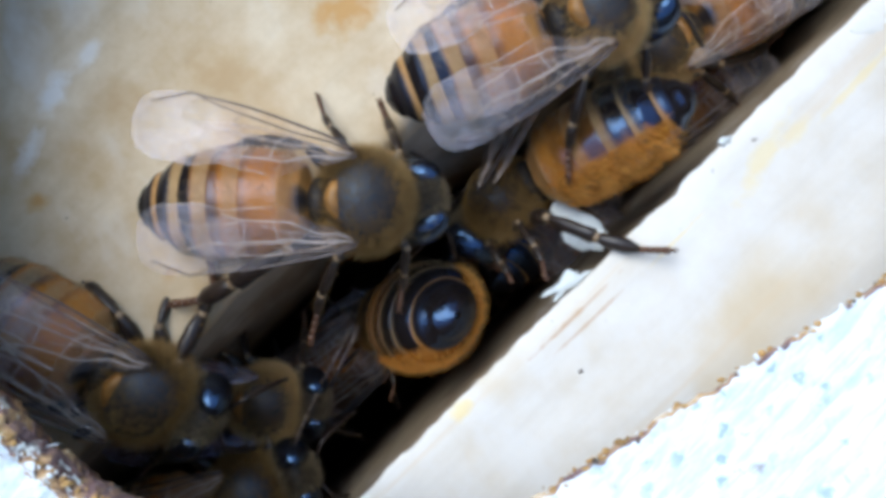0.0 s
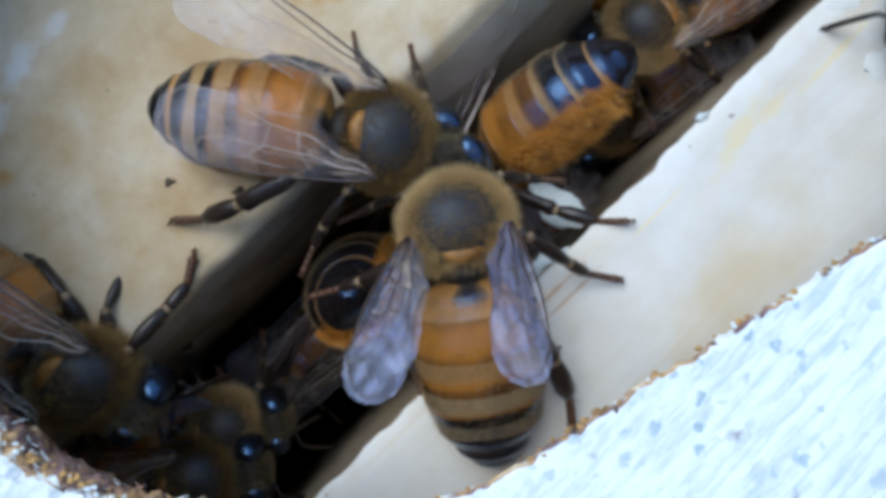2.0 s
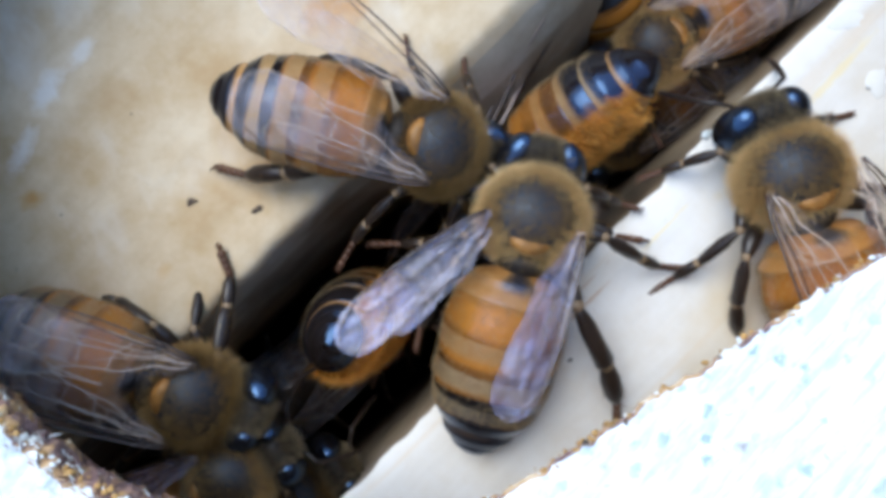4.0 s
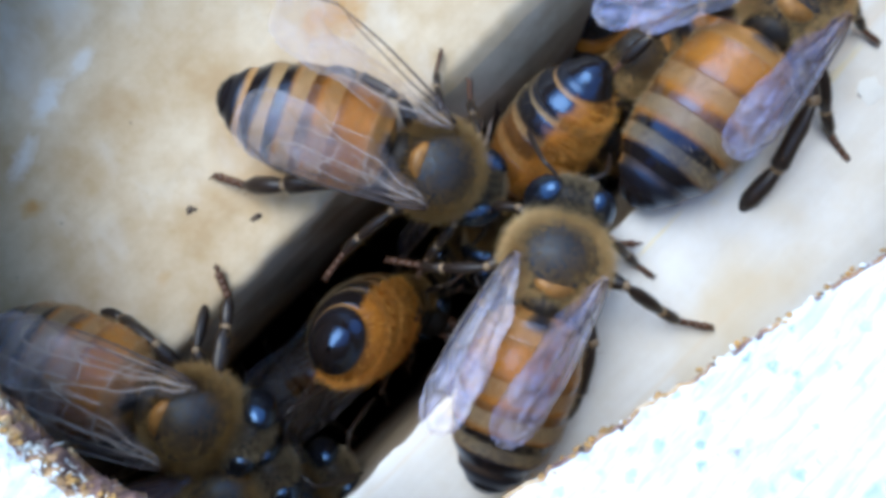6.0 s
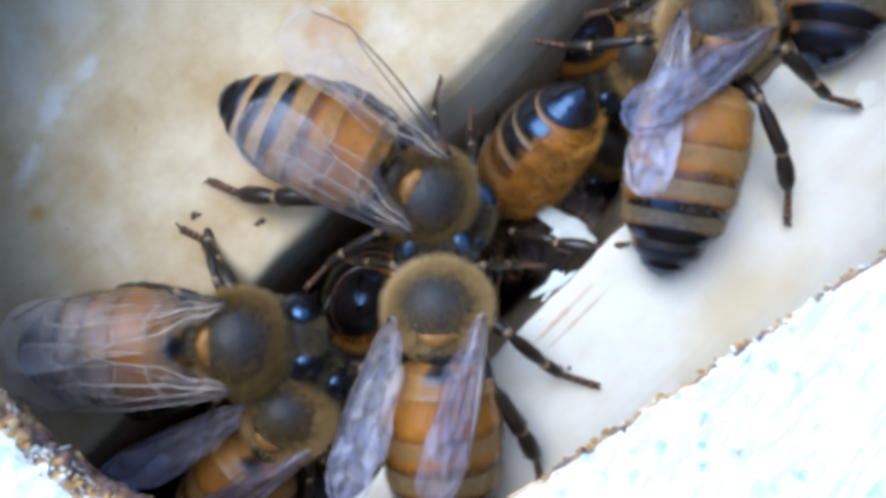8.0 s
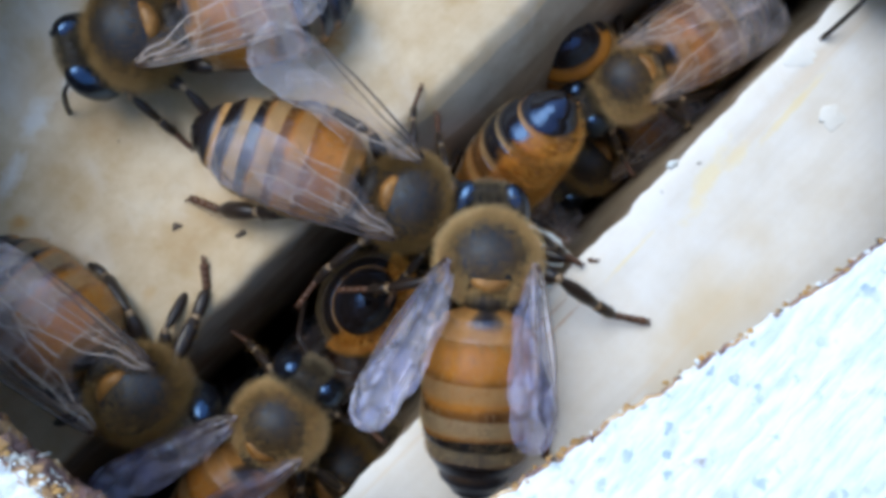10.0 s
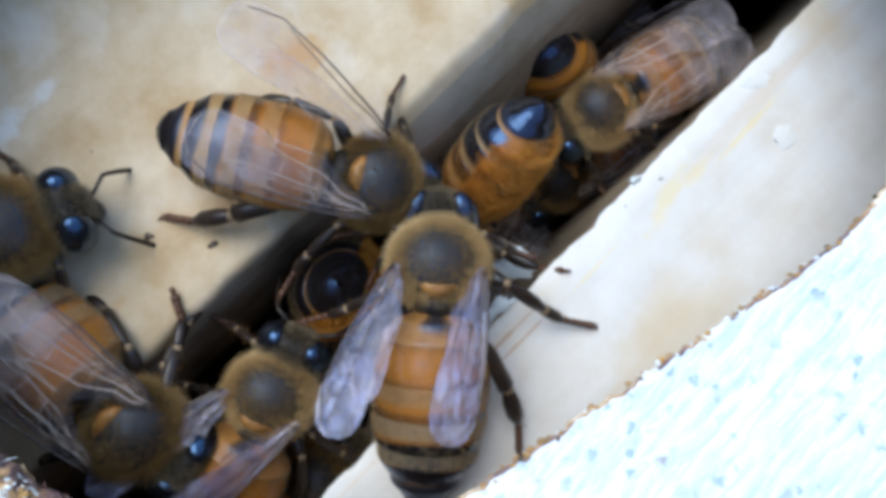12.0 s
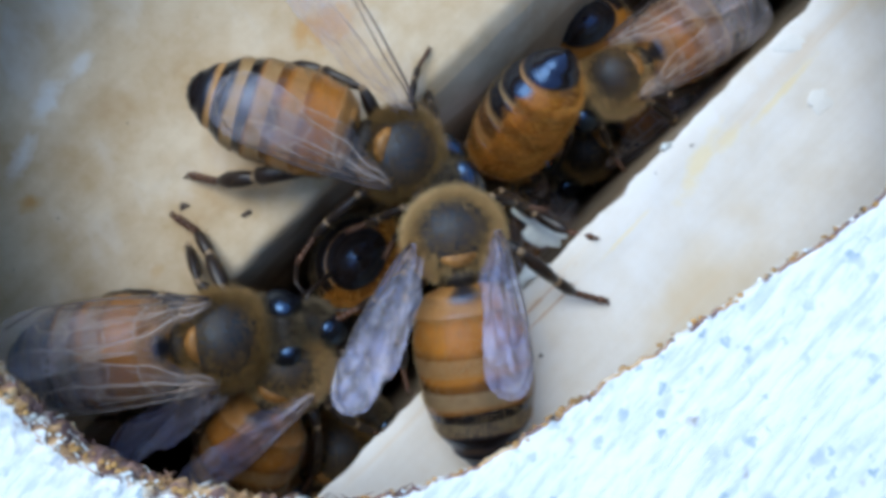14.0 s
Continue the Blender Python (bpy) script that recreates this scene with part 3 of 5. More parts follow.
def wing_pose(side, spread, lift, hind=False, roll=0):
    return pose(-0.1 * MM if not hind else -0.75 * MM, side * (1.75 if not hind else 1.55) * MM, (1.48 if not hind else 1.28) * MM, side * (roll - 13), lift - (1.5 if hind else 0), side * -(spread - (3 if hind else 0)))


BEE_LEGS, BEE_WINGS = {}, {}


def honey_bee(label, spread=(10, 10), lift=6, dusk=0, curl=0.05, droop=6, look_aside=0, size=1.0, seed=1, group="honey bees", tuck=1.0, tufts=False, sky_milk=False, straw=False, nod=0.0, stretch=1.0, girth=1.0):
    """A worker bee; the thing's origin is the middle of the thorax."""
    r = random.Random(seed)
    bee = tagged(new("honey_bee"), label, "bee", group)
    bee.empty_display_size = 0.002
    bee.scale = (size, size, size)
    thorax = part("thorax", MESH["thorax"], bee)
    tagged(part("fuzz", MESH["straw_fuzz" if straw else "fuzz"], thorax, None, "dense straw-coloured body hair" if straw else "dense golden body hair"), kind="stuff")
    tagged(part("nap", MESH["short_fuzz"], thorax), kind="stuff")
    part("scutellum", MESH["scutellum"], bee, None, "amber shield plate behind the thorax")
    part("waist", MESH["waist"], bee)
    head = part("head", MESH["head"], bee, pose((HEAD_C[0] - 0.35 * nod) * MM, 0, (HEAD_C[2] - 0.75 * nod) * MM, 0, 20 + 35 * nod, look_aside))
    tagged(part("face_fuzz", MESH["head_fuzz"], head), kind="stuff")
    part("labrum", MESH["mouth"], head)
    for side in (1, -1):
        part("eye", MESH["eye", side], head, None, "glossy black compound eye")
        part("antenna", MESH["antenna", side], head, pose(0, 0, 0, 0, r.uniform(-10, 10), r.uniform(-12, 12)))
        part("mandible", MESH["mandible", side], head)
    belly = part("abdomen", MESH["tergite", 0, dusk, curl], bee, pose(-2.08 * MM, 0, 0.0, 0, -droop, 0), "banded amber and black abdomen")
    belly.scale = (0.97 * stretch, girth, girth)
    for k in range(1, 6):
        part("abdomen_plate", MESH["tergite", k, dusk, curl], belly)
    if tufts:
        tagged(part("flank_fuzz", MESH["flank_fuzz"], belly, None, "golden tufts on the flank"), kind="stuff")
    if curl < 0.1:
        tagged(part("abdomen_fuzz", MESH["abdomen_fuzz"], belly), kind="stuff")
    for which in LEGS:
        for side in (1, -1):
            me, foot, bristle, hip = MESH["leg", which, side]
            rest = r.uniform(-9, 9)
            leg = part(which + "_leg", me, bee, Matrix.Translation(hip) @ pose(0, 0, 0, 0, 0, rest))
            leg.scale = (tuck, tuck, tuck)
            BEE_LEGS.setdefault(bee.name, []).append((leg, hip, rest, which, side))
            part("tarsus", foot, leg, None, "reddish brown clawed foot")
            tagged(part("bristle_coat", bristle, leg), kind="stuff")
    for side, angle in zip((1, -1), spread):
        for key, name in (("fore", "forewing"), ("hindwing", "hindwing")):
            me, veins = MESH[key, side, sky_milk]
            wing = BEE_WINGS[bee.name, side, key] = part(name, me, bee, wing_pose(side, angle, lift, key == "hindwing"), "membranous wing, reflected sky painted in as lilac milkiness" if sky_milk else "clear membranous wing")
            tagged(part("venation", veins, wing, None, "brown wing veins" if sky_milk else "wing veins, glints painted pale"), kind="stuff")
    return bee


# ---- the hive: two top bars with a gap, a painted board above with a cut hole ----
ALONG, ACROSS = Vector((1, 1, 0)).normalized(), Vector((-1, 1, 0)).normalized()
LEFT_EDGE, RIGHT_EDGE = 4.95, -4.70


def top_bar(name, edge, sign, mat, label, rough):
    """A wooden frame's top bar; its profile runs from the gap's side face over the top."""
    prof = [(-2.8, -19), (-2.4, -9), (-1.8, -5), (-1.2, -2.8), (-0.7, -1.5), (-0.3, -0.75), (0.0, -0.3), (0.2, -0.1), (0.45, -0.01)] if sign > 0 else [(0.6, -19), (0.55, -8), (0.5, -4), (0.4, -2), (0.3, -1.2), (0.18, -0.6), (0.07, -0.25), (0.05, -0.1), (0.22, -0.01)]
    prof += [(1.2, 0)] + [(k, 0) for k in (2, 3, 4.5, 6, 8, 10, 12, 14, 16, 18, 20, 22, 24)] + [(25, -0.3), (25.3, -2), (25.3, -19)]
    rings = []
    for i in range(281):
        s = -70 + i * 0.5
        ring = []
        for j, (q, z) in enumerate(prof):
            n = noise.noise(Vector((s * 0.9, q * 0.8, sign * 7)))
            fine = noise.noise(Vector((s * 2.6, z * 2.2, sign * 3)))
            chip = max(0, noise.noise(Vector((s * 0.55, 3.3, sign * 5.0))) - 0.12)
            e = 1.0 if 3 < j < 10 else 0.25
            dq = rough * e * (0.12 * fine + 0.5 * chip) if j < 11 else 0
            dz = 0.05 * n + (-0.25 * rough * chip if 5 < j < 10 else 0)
            if sign > 0 and q < 0:
                q *= 0.22 + 1.08 * smooth(-3, 8, s)  # side sloped out towards one end, shaping in the brighter light there
            ring.append(ALONG * s + ACROSS * (edge + sign * (q + dq)) + Vector((0, 0, z + dz)))
        rings.append(ring)
    v, f = loft(rings)
    if sign > 0:
        f = [q[::-1] for q in f]
    k = len(prof)
    # side face takes the shade-painted woods, the darkest one deepest
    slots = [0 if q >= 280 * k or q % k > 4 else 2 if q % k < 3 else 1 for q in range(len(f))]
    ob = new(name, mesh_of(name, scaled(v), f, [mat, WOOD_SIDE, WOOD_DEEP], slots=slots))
    return tagged(ob, label, "top bar", kind="structure")


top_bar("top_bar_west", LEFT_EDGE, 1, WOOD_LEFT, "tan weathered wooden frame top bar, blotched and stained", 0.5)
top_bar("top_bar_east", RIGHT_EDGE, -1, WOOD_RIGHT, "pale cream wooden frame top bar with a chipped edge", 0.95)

BOARD_TOP, BOARD_UNDER = 10.4, 6.0
TILT = radians(33)


def hole_point(a, grow=0.0):
    """The hole's rim: a rounded rectangle turned by TILT, at the angle a."""
    u0, u1, v0, v1, r = -13.6 - grow, 24 + grow, -6.95 - grow, 24 + grow, 13.0 + grow
    cu, cv = (u0 + u1) / 2, (v0 + v1) / 2
    hu, hv = (u1 - u0) / 2, (v1 - v0) / 2
    d = Vector((math.cos(a), math.sin(a)))
    lo, hi = 0.0, 60.0
    for _ in range(40):
        mid = (lo + hi) / 2
        x, y = abs(d.x * mid), abs(d.y * mid)
        ex, ey = max(x - hu + r, 0), max(y - hv + r, 0)
        inside = math.hypot(ex, ey) <= r and x <= hu and y <= hv
        lo, hi = (mid, hi) if inside else (lo, mid)
    u, w = cu + d.x * lo, cv + d.y * lo
    return Vector((u * math.cos(TILT) - w * math.sin(TILT), u * math.sin(TILT) + w * math.cos(TILT), 0))


def torn(a):
    """How torn the rim is: most at the hole's western corner."""
    p = hole_point(a)
    return smooth(1, -7, p.x) * smooth(8, 1, p.y)


def board():
    steps = 1100
    # profile from the under face over the rim to the top: outward offset, height, both for a clean and a torn rim
    clean = [(3.2, BOARD_UNDER), (1.0, BOARD_TOP - 1.2), (0.25, BOARD_TOP - 0.40), (0.02, BOARD_TOP - 0.16), (0.0, BOARD_TOP - 0.05), (0.14, BOARD_TOP), (0.6, BOARD_TOP), (1.4, BOARD_TOP), (4, BOARD_TOP)]
    rough = [(1.9, BOARD_UNDER), (0.45, BOARD_TOP - 1.7), (0.05, BOARD_TOP - 0.9), (0.02, BOARD_TOP - 0.50), (0.14, BOARD_TOP - 0.25), (0.38, BOARD_TOP - 0.04), (0.8, BOARD_TOP + 0.02), (1.6, BOARD_TOP), (4, BOARD_TOP)]
    fine = []
    for i in range(8):
        for k in range(4 if 0 < i < 7 else 1):
            fine.append(i + k / (4 if 0 < i < 7 else 1))
    fine.append(8)
    rings = []
    for w in fine:
        i, k = min(int(w), 7), w - min(int(w), 7)
        ring = []
        for j in range(steps):
            a = math.tau * j / steps
            t = torn(a)
            base = hole_point(a)
            out = hole_point(a, 1.0) - base
            (a0, z0), (a1, z1) = clean[i], clean[i + 1]
            (b0, y0), (b1, y1) = rough[i], rough[i + 1]
            o = (a0 + (a1 - a0) * k) * (1 - t) + (b0 + (b1 - b0) * k) * t
            z = (z0 + (z1 - z0) * k) * (1 - t) + (y0 + (y1 - y0) * k) * t
            near = smooth(7.5, 5.5, w)
            wave = 0.13 * noise.noise(base * 1.3) + 0.09 * noise.noise(base * 4.1)
            p = base + out * (o + near * wave * (1 + 1.2 * t)) + Vector((0, 0, z))
            grit = near * (0.05 + 0.16 * t)
            p += out * grit * (noise.noise(p * 3.1) + 0.6 * noise.noise(p * 8.3)) + Vector((0, 0, grit * 0.8 * (noise.noise(p * 3.7 + Vector((9, 0, 0))) + 0.5 * noise.noise(p * 9.1))))
            ring.append(p)
        rings.append(ring)
    for z in (BOARD_TOP, BOARD_UNDER):
        ring = []
        for j in range(steps):
            base = hole_point(math.tau * j / steps)
            k = 100 / max(abs(base.x), abs(base.y))
            ring.append(Vector((base.x * k, base.y * k, z)))
        rings.append(ring)
    count = len(fine)
    rim = sum(1 for w in fine if w < 4.7)
    rings.append(rings[0])
    v, f = loft(rings, False)
    slots = [1 if q < steps * rim else 0 for q in range(len(f))]
    slots[steps * count:] = [2] * (len(f) - steps * count)
    ob = new("cover_board", mesh_of("cover_board", scaled(v), f, [PAINT, TORN, WOOD_DARK], slots=slots))
    bm = bmesh.new()
    bm.from_mesh(ob.data)
    bmesh.ops.remove_doubles(bm, verts=bm.verts, dist=1e-7)
    bmesh.ops.recalc_face_normals(bm, faces=bm.faces)
    bm.to_mesh(ob.data)
    bm.free()
    return tagged(ob, "white painted speckled cover board with a ragged cut hole", "cover board", kind="structure")


cover = board()


def slab(name, lo, hi, mat, label):
    bm = bmesh.new()
    bmesh.ops.create_cube(bm, size=1)
    for w in bm.verts:
        w.co = Vector([(a + b) / 2 + c * (b - a) for a, b, c in zip(lo, hi, w.co)]) * MM
    bmesh.ops.bevel(bm, geom=list(bm.edges), offset=0.0008, segments=2, affect="EDGES")
    me = bpy.data.meshes.new(name)
    bm.to_mesh(me)
    bm.free()
    me.materials.append(mat)
    return tagged(new(name, me), label, "hive wall", kind="structure")


slab("hive_wall_north", (-96, 80, -120), (96, 96, 5.9), WOOD_DARK, "bare wooden wall of the hive box")
slab("hive_wall_south", (-96, -96, -120), (96, -80, 5.9), WOOD_DARK, "bare wooden wall of the hive box")
slab("hive_wall_east", (80, -79.5, -120), (96, 79.5, 5.9), WOOD_DARK, "bare wooden wall of the hive box")
slab("hive_wall_west", (-96, -79.5, -120), (-80, 79.5, 5.9), WOOD_DARK, "bare wooden wall of the hive box")
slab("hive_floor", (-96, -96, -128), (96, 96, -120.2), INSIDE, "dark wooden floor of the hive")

# ---- marks and crumbs on the bars ----
def lump(name, x, y, z, size, mat, label, category, turn=0.0, seed=0):
    """A flat uneven crumb or smear, seated a little into its support."""
    def dent(p):
        k = 1 + 0.8 * noise.noise(Vector((p.x / size[0], p.y / size[1], seed * 3.7)) * 1.6)
        return Vector((p.x * k, p.y * k, p.z))
    v, f = ball((0, 0, 0), size, 12, 20, dent)
    ob = new(name, mesh_of(name, scaled(v), f, [mat]))
    ob.matrix_basis = pose(x * MM, y * MM, z * MM, 0, 0, turn)
    return tagged(ob, label, category)


lump("dark_crumb", -10.74, 1.80, 0.0, (0.2, 0.18, 0.10), DOT, "tiny dark crumb on the tan bar", "crumb", 0, 4)
lump("dark_crumb", -7.92, 1.50, 0.0, (0.22, 0.17, 0.10), DOT, "tiny dark crumb on the tan bar", "crumb", 40, 5)
lump("dark_crumb", 5.55, -4.98, 0.0, (0.10, 0.09, 0.07), DOT, "tiny dark crumb on the pale bar", "crumb", 0, 6)
lump("wax_flake", 6.1, 1.0, -2.4, (1.45, 0.75, 0.16), WAX, "white wax flake hanging on the pale bar's edge", "wax", -32, 9)
lump("wax_flake", 5.0, -1.35, -0.5, (1.0, 0.38, 0.2), WAX, "white wax flake on the pale bar's edge", "wax", 40, 10)
lump("wax_flake", 11.41, 4.75, 0.0, (0.32, 0.2, 0.12), WAX, "white splinter on the pale bar's edge", "wax", 20, 11)
lump("wax_flake", 17.43, 9.58, 0.0, (0.6, 0.4, 0.03), CHALK, "white wax patch on the pale bar", "wax", 10, 12)
lump("wax_flake", 18.73, 6.98, 0.0, (0.75, 0.45, 0.03), CHALK, "white wax patch on the pale bar", "wax", 40, 13)


def fibres():
    """Torn wood fibres and paint shreds along the hole's ragged corner."""
    g = random.Random(8)
    for mat, label, count in ((TORN, "brown torn wood fibres on the ragged rim", 700), (PAINT, "white paint shreds on the ragged rim", 130)):
        pieces = []
        while len(pieces) < count:
            a = g.uniform(0, math.tau)
            t = torn(a)
            if g.random() > t:
                continue
            base = hole_point(a)
            out = hole_point(a, 1.0) - base
            side = Vector((-out.y, out.x, 0))
            k = g.random()
            p = base + out * (0.0 + 0.42 * k + g.uniform(-0.05, 0.05)) + Vector((0, 0, BOARD_TOP - 0.8 + 0.78 * k))
            d = (side * g.choice((-1, 1)) * g.uniform(0.4, 1.2) - out * g.uniform(0.0, 0.6) + Vector((0, 0, g.uniform(-0.5, 0.35)))).normalized()
            ln, w = g.uniform(0.15, 0.55), g.uniform(0.010, 0.034)
            bend = Vector((g.uniform(-0.2, 0.2), g.uniform(-0.2, 0.2), g.uniform(-0.1, 0.2)))
            pieces.append((*tube([p, p + d * ln * 0.5 + bend * 0.3, p + d * ln + bend * ln], [w, w * 0.9, w * 0.2], 5, g.uniform(0.5, 2.0)), 0))
        v, f, _ = joined(pieces)
        tagged(part("torn_fibre", mesh_of("torn_fibre", scaled(v), f, [mat]), cover, None, label), kind="stuff")


def rim_crumbs():
    """Beads of swollen pulp, resin and paint along the hole's straight rim."""
    g = random.Random(21)
    for mat, label, count, big in ((STAIN, "orange pulp beads on the cut rim", 330, 0.10), (DOT, "dark brown pulp beads on the cut rim", 26, 0.09), (PAINT, "white paint beads on the cut rim", 170, 0.085)):
        pieces = []
        while len(pieces) < count:
            a = g.uniform(0, math.tau)
            base = hole_point(a)
            if base.y > 12 or noise.noise(base * 1.7 + Vector((0, 0, big * 60))) < g.uniform(-0.5, 0.3):
                continue
            out = hole_point(a, 1.0) - base
            p = base + out * g.uniform(-0.06, 0.16) + Vector((0, 0, BOARD_TOP - g.uniform(0.02, 0.26)))
            r = big * g.uniform(0.35, 1.0)
            pieces.append((*ball(p, (r * g.uniform(0.8, 1.6), r * g.uniform(0.7, 1.2), r * g.uniform(0.5, 0.9)), 5, 7), 0))
        v, f, _ = joined(pieces)
        tagged(part("rim_crumb", mesh_of("rim_crumb", scaled(v), f, [mat]), cover, None, label), kind="stuff")


fibres()
rim_crumbs()

# ---- the bees ----
bee_a = honey_bee("amber worker bee standing on the tan bar, wings open", (14, 2), 5, droop=4, look_aside=10, size=0.95, seed=2, nod=1.0, stretch=1.03, girth=0.95)
bee_b = honey_bee("worker bee head down in the gap, shiny abdomen raised", (-40, 20), 14, 1, droop=2, seed=3, tuck=0.75, tufts=True, size=0.99, stretch=1.04, girth=1.04)
bee_c = honey_bee("worker bee diving into the gap, abdomen tip upward", (80, 80), -8, 1, droop=0, seed=4, tuck=0.6, tufts=True, girth=1.10)
bee_d = honey_bee("worker bee in shade at the torn rim, wings folded", (3, 1), 5, 2, droop=5, size=1.0, seed=5)
bee_j = honey_bee("worker bee climbing out of the gap, wings swung aside", (33, -16), 6, droop=6, size=0.95, seed=6, sky_milk=True, straw=True)
bee_o = honey_bee("dark worker bee deep in the gap", (6, 6), 4, 1, droop=4, seed=7)
bee_k = honey_bee("worker bee in the gap beside the pale bar", (4, 4), 4, 1, droop=4, seed=8, straw=True)
bee_l = honey_bee("worker bee deep in the gap, black abdomen tip upward", (80, 80), -8, 1, droop=0, seed=9, tuck=0.6)
bee_e = honey_bee("pale worker bee walking off along the tan bar", (8, 15), 6, droop=5, size=0.93, seed=10, straw=True, girth=0.92)
bee_f = honey_bee("worker bee walking over the gap with spread wings", (38, 2), 9, 2, droop=8, seed=11, straw=True, nod=0.9, sky_milk=True, stretch=1.10)
bee_g = honey_bee("grey fuzzy worker bee coming over the pale bar", (2, 14), 6, droop=5, size=1.03, seed=12, straw=True)
bee_h = honey_bee("worker bee crossing the pale bar, wings in a narrow V", (8, -10), 7, 2, droop=6, seed=13, sky_milk=True, straw=True, stretch=1.10, girth=0.95)
bee_i = honey_bee("amber banded worker bee astride the gap, wings apart", (24, 12), 8, 2, droop=6, size=0.97, seed=14, straw=True, sky_milk=True, nod=1.0, stretch=1.17, girth=1.02)
bee_m = honey_bee("worker bee wandering over the tan bar", (22, 8), 5, 2, droop=6, size=0.97, seed=15)
bee_n = honey_bee("fuzzy worker bee hurrying over the pale bar", (8, 8), 5, 2, droop=5, seed=16, sky_milk=True)


# bees far down between the bars that hardly stir
for along, across, depth, turn, tip in ((2.0, -1.6, -15.0, 215, -15), (8.5, -1.0, -15.0, 60, 30), (17.0, -0.6, -14.0, 230, -10),
                                       (-7.5, -0.8, -16.0, 35, 10), (-14.0, 0.4, -14.5, 220, -12), (5.2, -1.8, -15.0, 140, 35), (12.5, -2.8, -13.0, 222, 18)):
    deep = honey_bee("dim worker bee far down between the bars", (8, 8), 4, 1, droop=4, seed=int(along * 2 + 40), tuck=0.8)
    spot = ALONG * along + ACROSS * across
    deep.matrix_basis = pose(spot.x * MM, spot.y * MM, depth * MM, 0, tip, turn)


# ---- what moves ----
def motions():
    # bee paths
    rows_a = [
        (0, pose(-0.00327, 0.00192, 0.00260, 0, -0.0, 1.8)), (0.5, pose(-0.00252, 0.00181, 0.00257, 0, 0.8, 3.9)),
        (1, pose(-0.00150, 0.00179, 0.00254, 0, 1.6, 1.5)), (1.5, pose(-0.00141, 0.00269, 0.00251, 0, 2.4, -1.7)),
        (2, pose(-0.00160, 0.00338, 0.00248, 0, 3.2, -7.3)), (2.5, pose(-0.00096, 0.00361, 0.00244, 0, 4.0, -8.6)),
        (3, pose(-0.00036, 0.00385, 0.00241, 0, 4.8, -10.7)), (3.2, pose(-0.00014, 0.00415, 0.00240, 0, 5.1, -10.2)),
        (5.3, pose(-0.00006, 0.00332, 0.00210, 0, 9.6, -19.1)), (6, pose(0.00001, 0.00330, 0.00209, 0, 9.8, -19.1)),
        (6.5, pose(-0.00027, 0.00297, 0.00209, 0, 9.9, -21.4)), (7.5, pose(-0.00020, 0.00294, 0.00207, 0, 10.1, -20.5)),
        (8, pose(-0.00047, 0.00236, 0.00207, 0, 10.2, -26.4)), (8.2, pose(-0.00044, 0.00250, 0.00207, 0, 10.3, -25.8)),
        (10.3, pose(-0.00048, 0.00294, 0.00204, 0, 10.7, -18.2)), (10.5, pose(-0.00034, 0.00318, 0.00204, 0, 10.8, -18.2)),
        (11, pose(-0.00096, 0.00332, 0.00203, 0, 10.9, -20.4)), (11.5, pose(-0.00086, 0.00369, 0.00203, 0, 11.0, -18.3)),
        (12, pose(-0.00055, 0.00412, 0.00202, 0, 11.1, -12.3)), (12.5, pose(-0.00046, 0.00391, 0.00202, 0, 11.2, -13.7)),
        (13, pose(-0.00068, 0.00434, 0.00201, 0, 11.3, -11.5)), (13.5, pose(-0.00091, 0.00398, 0.00201, 0, 11.5, -14.0)),
        (14, pose(-0.00086, 0.00394, 0.00200, 0, 11.6, -16.2)),
    ]
    walk(bee_a, rows_a)
    rows_b = [
        (0, pose(0.00244, 0.00251, -0.00400, 72, 27.1, -146.1)), (1, pose(0.00257, 0.00282, -0.00428, 73, 29.4, -142.9)),
        (1.5, pose(0.00244, 0.00258, -0.00442, 74, 30.6, -139.6)), (2, pose(0.00168, 0.00252, -0.00456, 74, 31.7, -138.8)),
        (3, pose(0.00264, 0.00243, -0.00484, 76, 34.2, -139.5)), (3.2, pose(0.00265, 0.00259, -0.00490, 76, 34.7, -139.6)),
        (5.3, pose(0.00263, 0.00336, -0.00545, 85, 39.7, -129.4)), (6, pose(0.00291, 0.00213, -0.00576, 88, 42.9, -118.4)),
        (6.5, pose(0.00279, 0.00216, -0.00560, 90, 41.1, -123.7)), (7.5, pose(0.00263, 0.00224, -0.00576, 96, 42.7, -122.7)),
        (8, pose(0.00253, 0.00177, -0.00631, 98, 48.6, -117.3)), (8.2, pose(0.00267, 0.00196, -0.00609, 98, 46.2, -118.9)),
        (10.3, pose(0.00261, 0.00275, -0.00640, 101, 49.5, -120.1)), (10.5, pose(0.00298, 0.00310, -0.00607, 101, 45.9, -124.4)),
        (11, pose(0.00324, 0.00325, -0.00613, 102, 46.5, -124.9)), (11.5, pose(0.00266, 0.00316, -0.00619, 103, 47.1, -123.4)),
        (12, pose(0.00319, 0.00303, -0.00645, 103, 50.0, -119.5)), (12.5, pose(0.00352, 0.00322, -0.00679, 104, 54.2, -118.3)),
        (13, pose(0.00350, 0.00332, -0.00695, 105, 56.2, -119.8)), (14, pose(0.00343, 0.00354, -0.00650, 106, 50.5, -113.6)),
    ]
    walk(bee_b, rows_b)
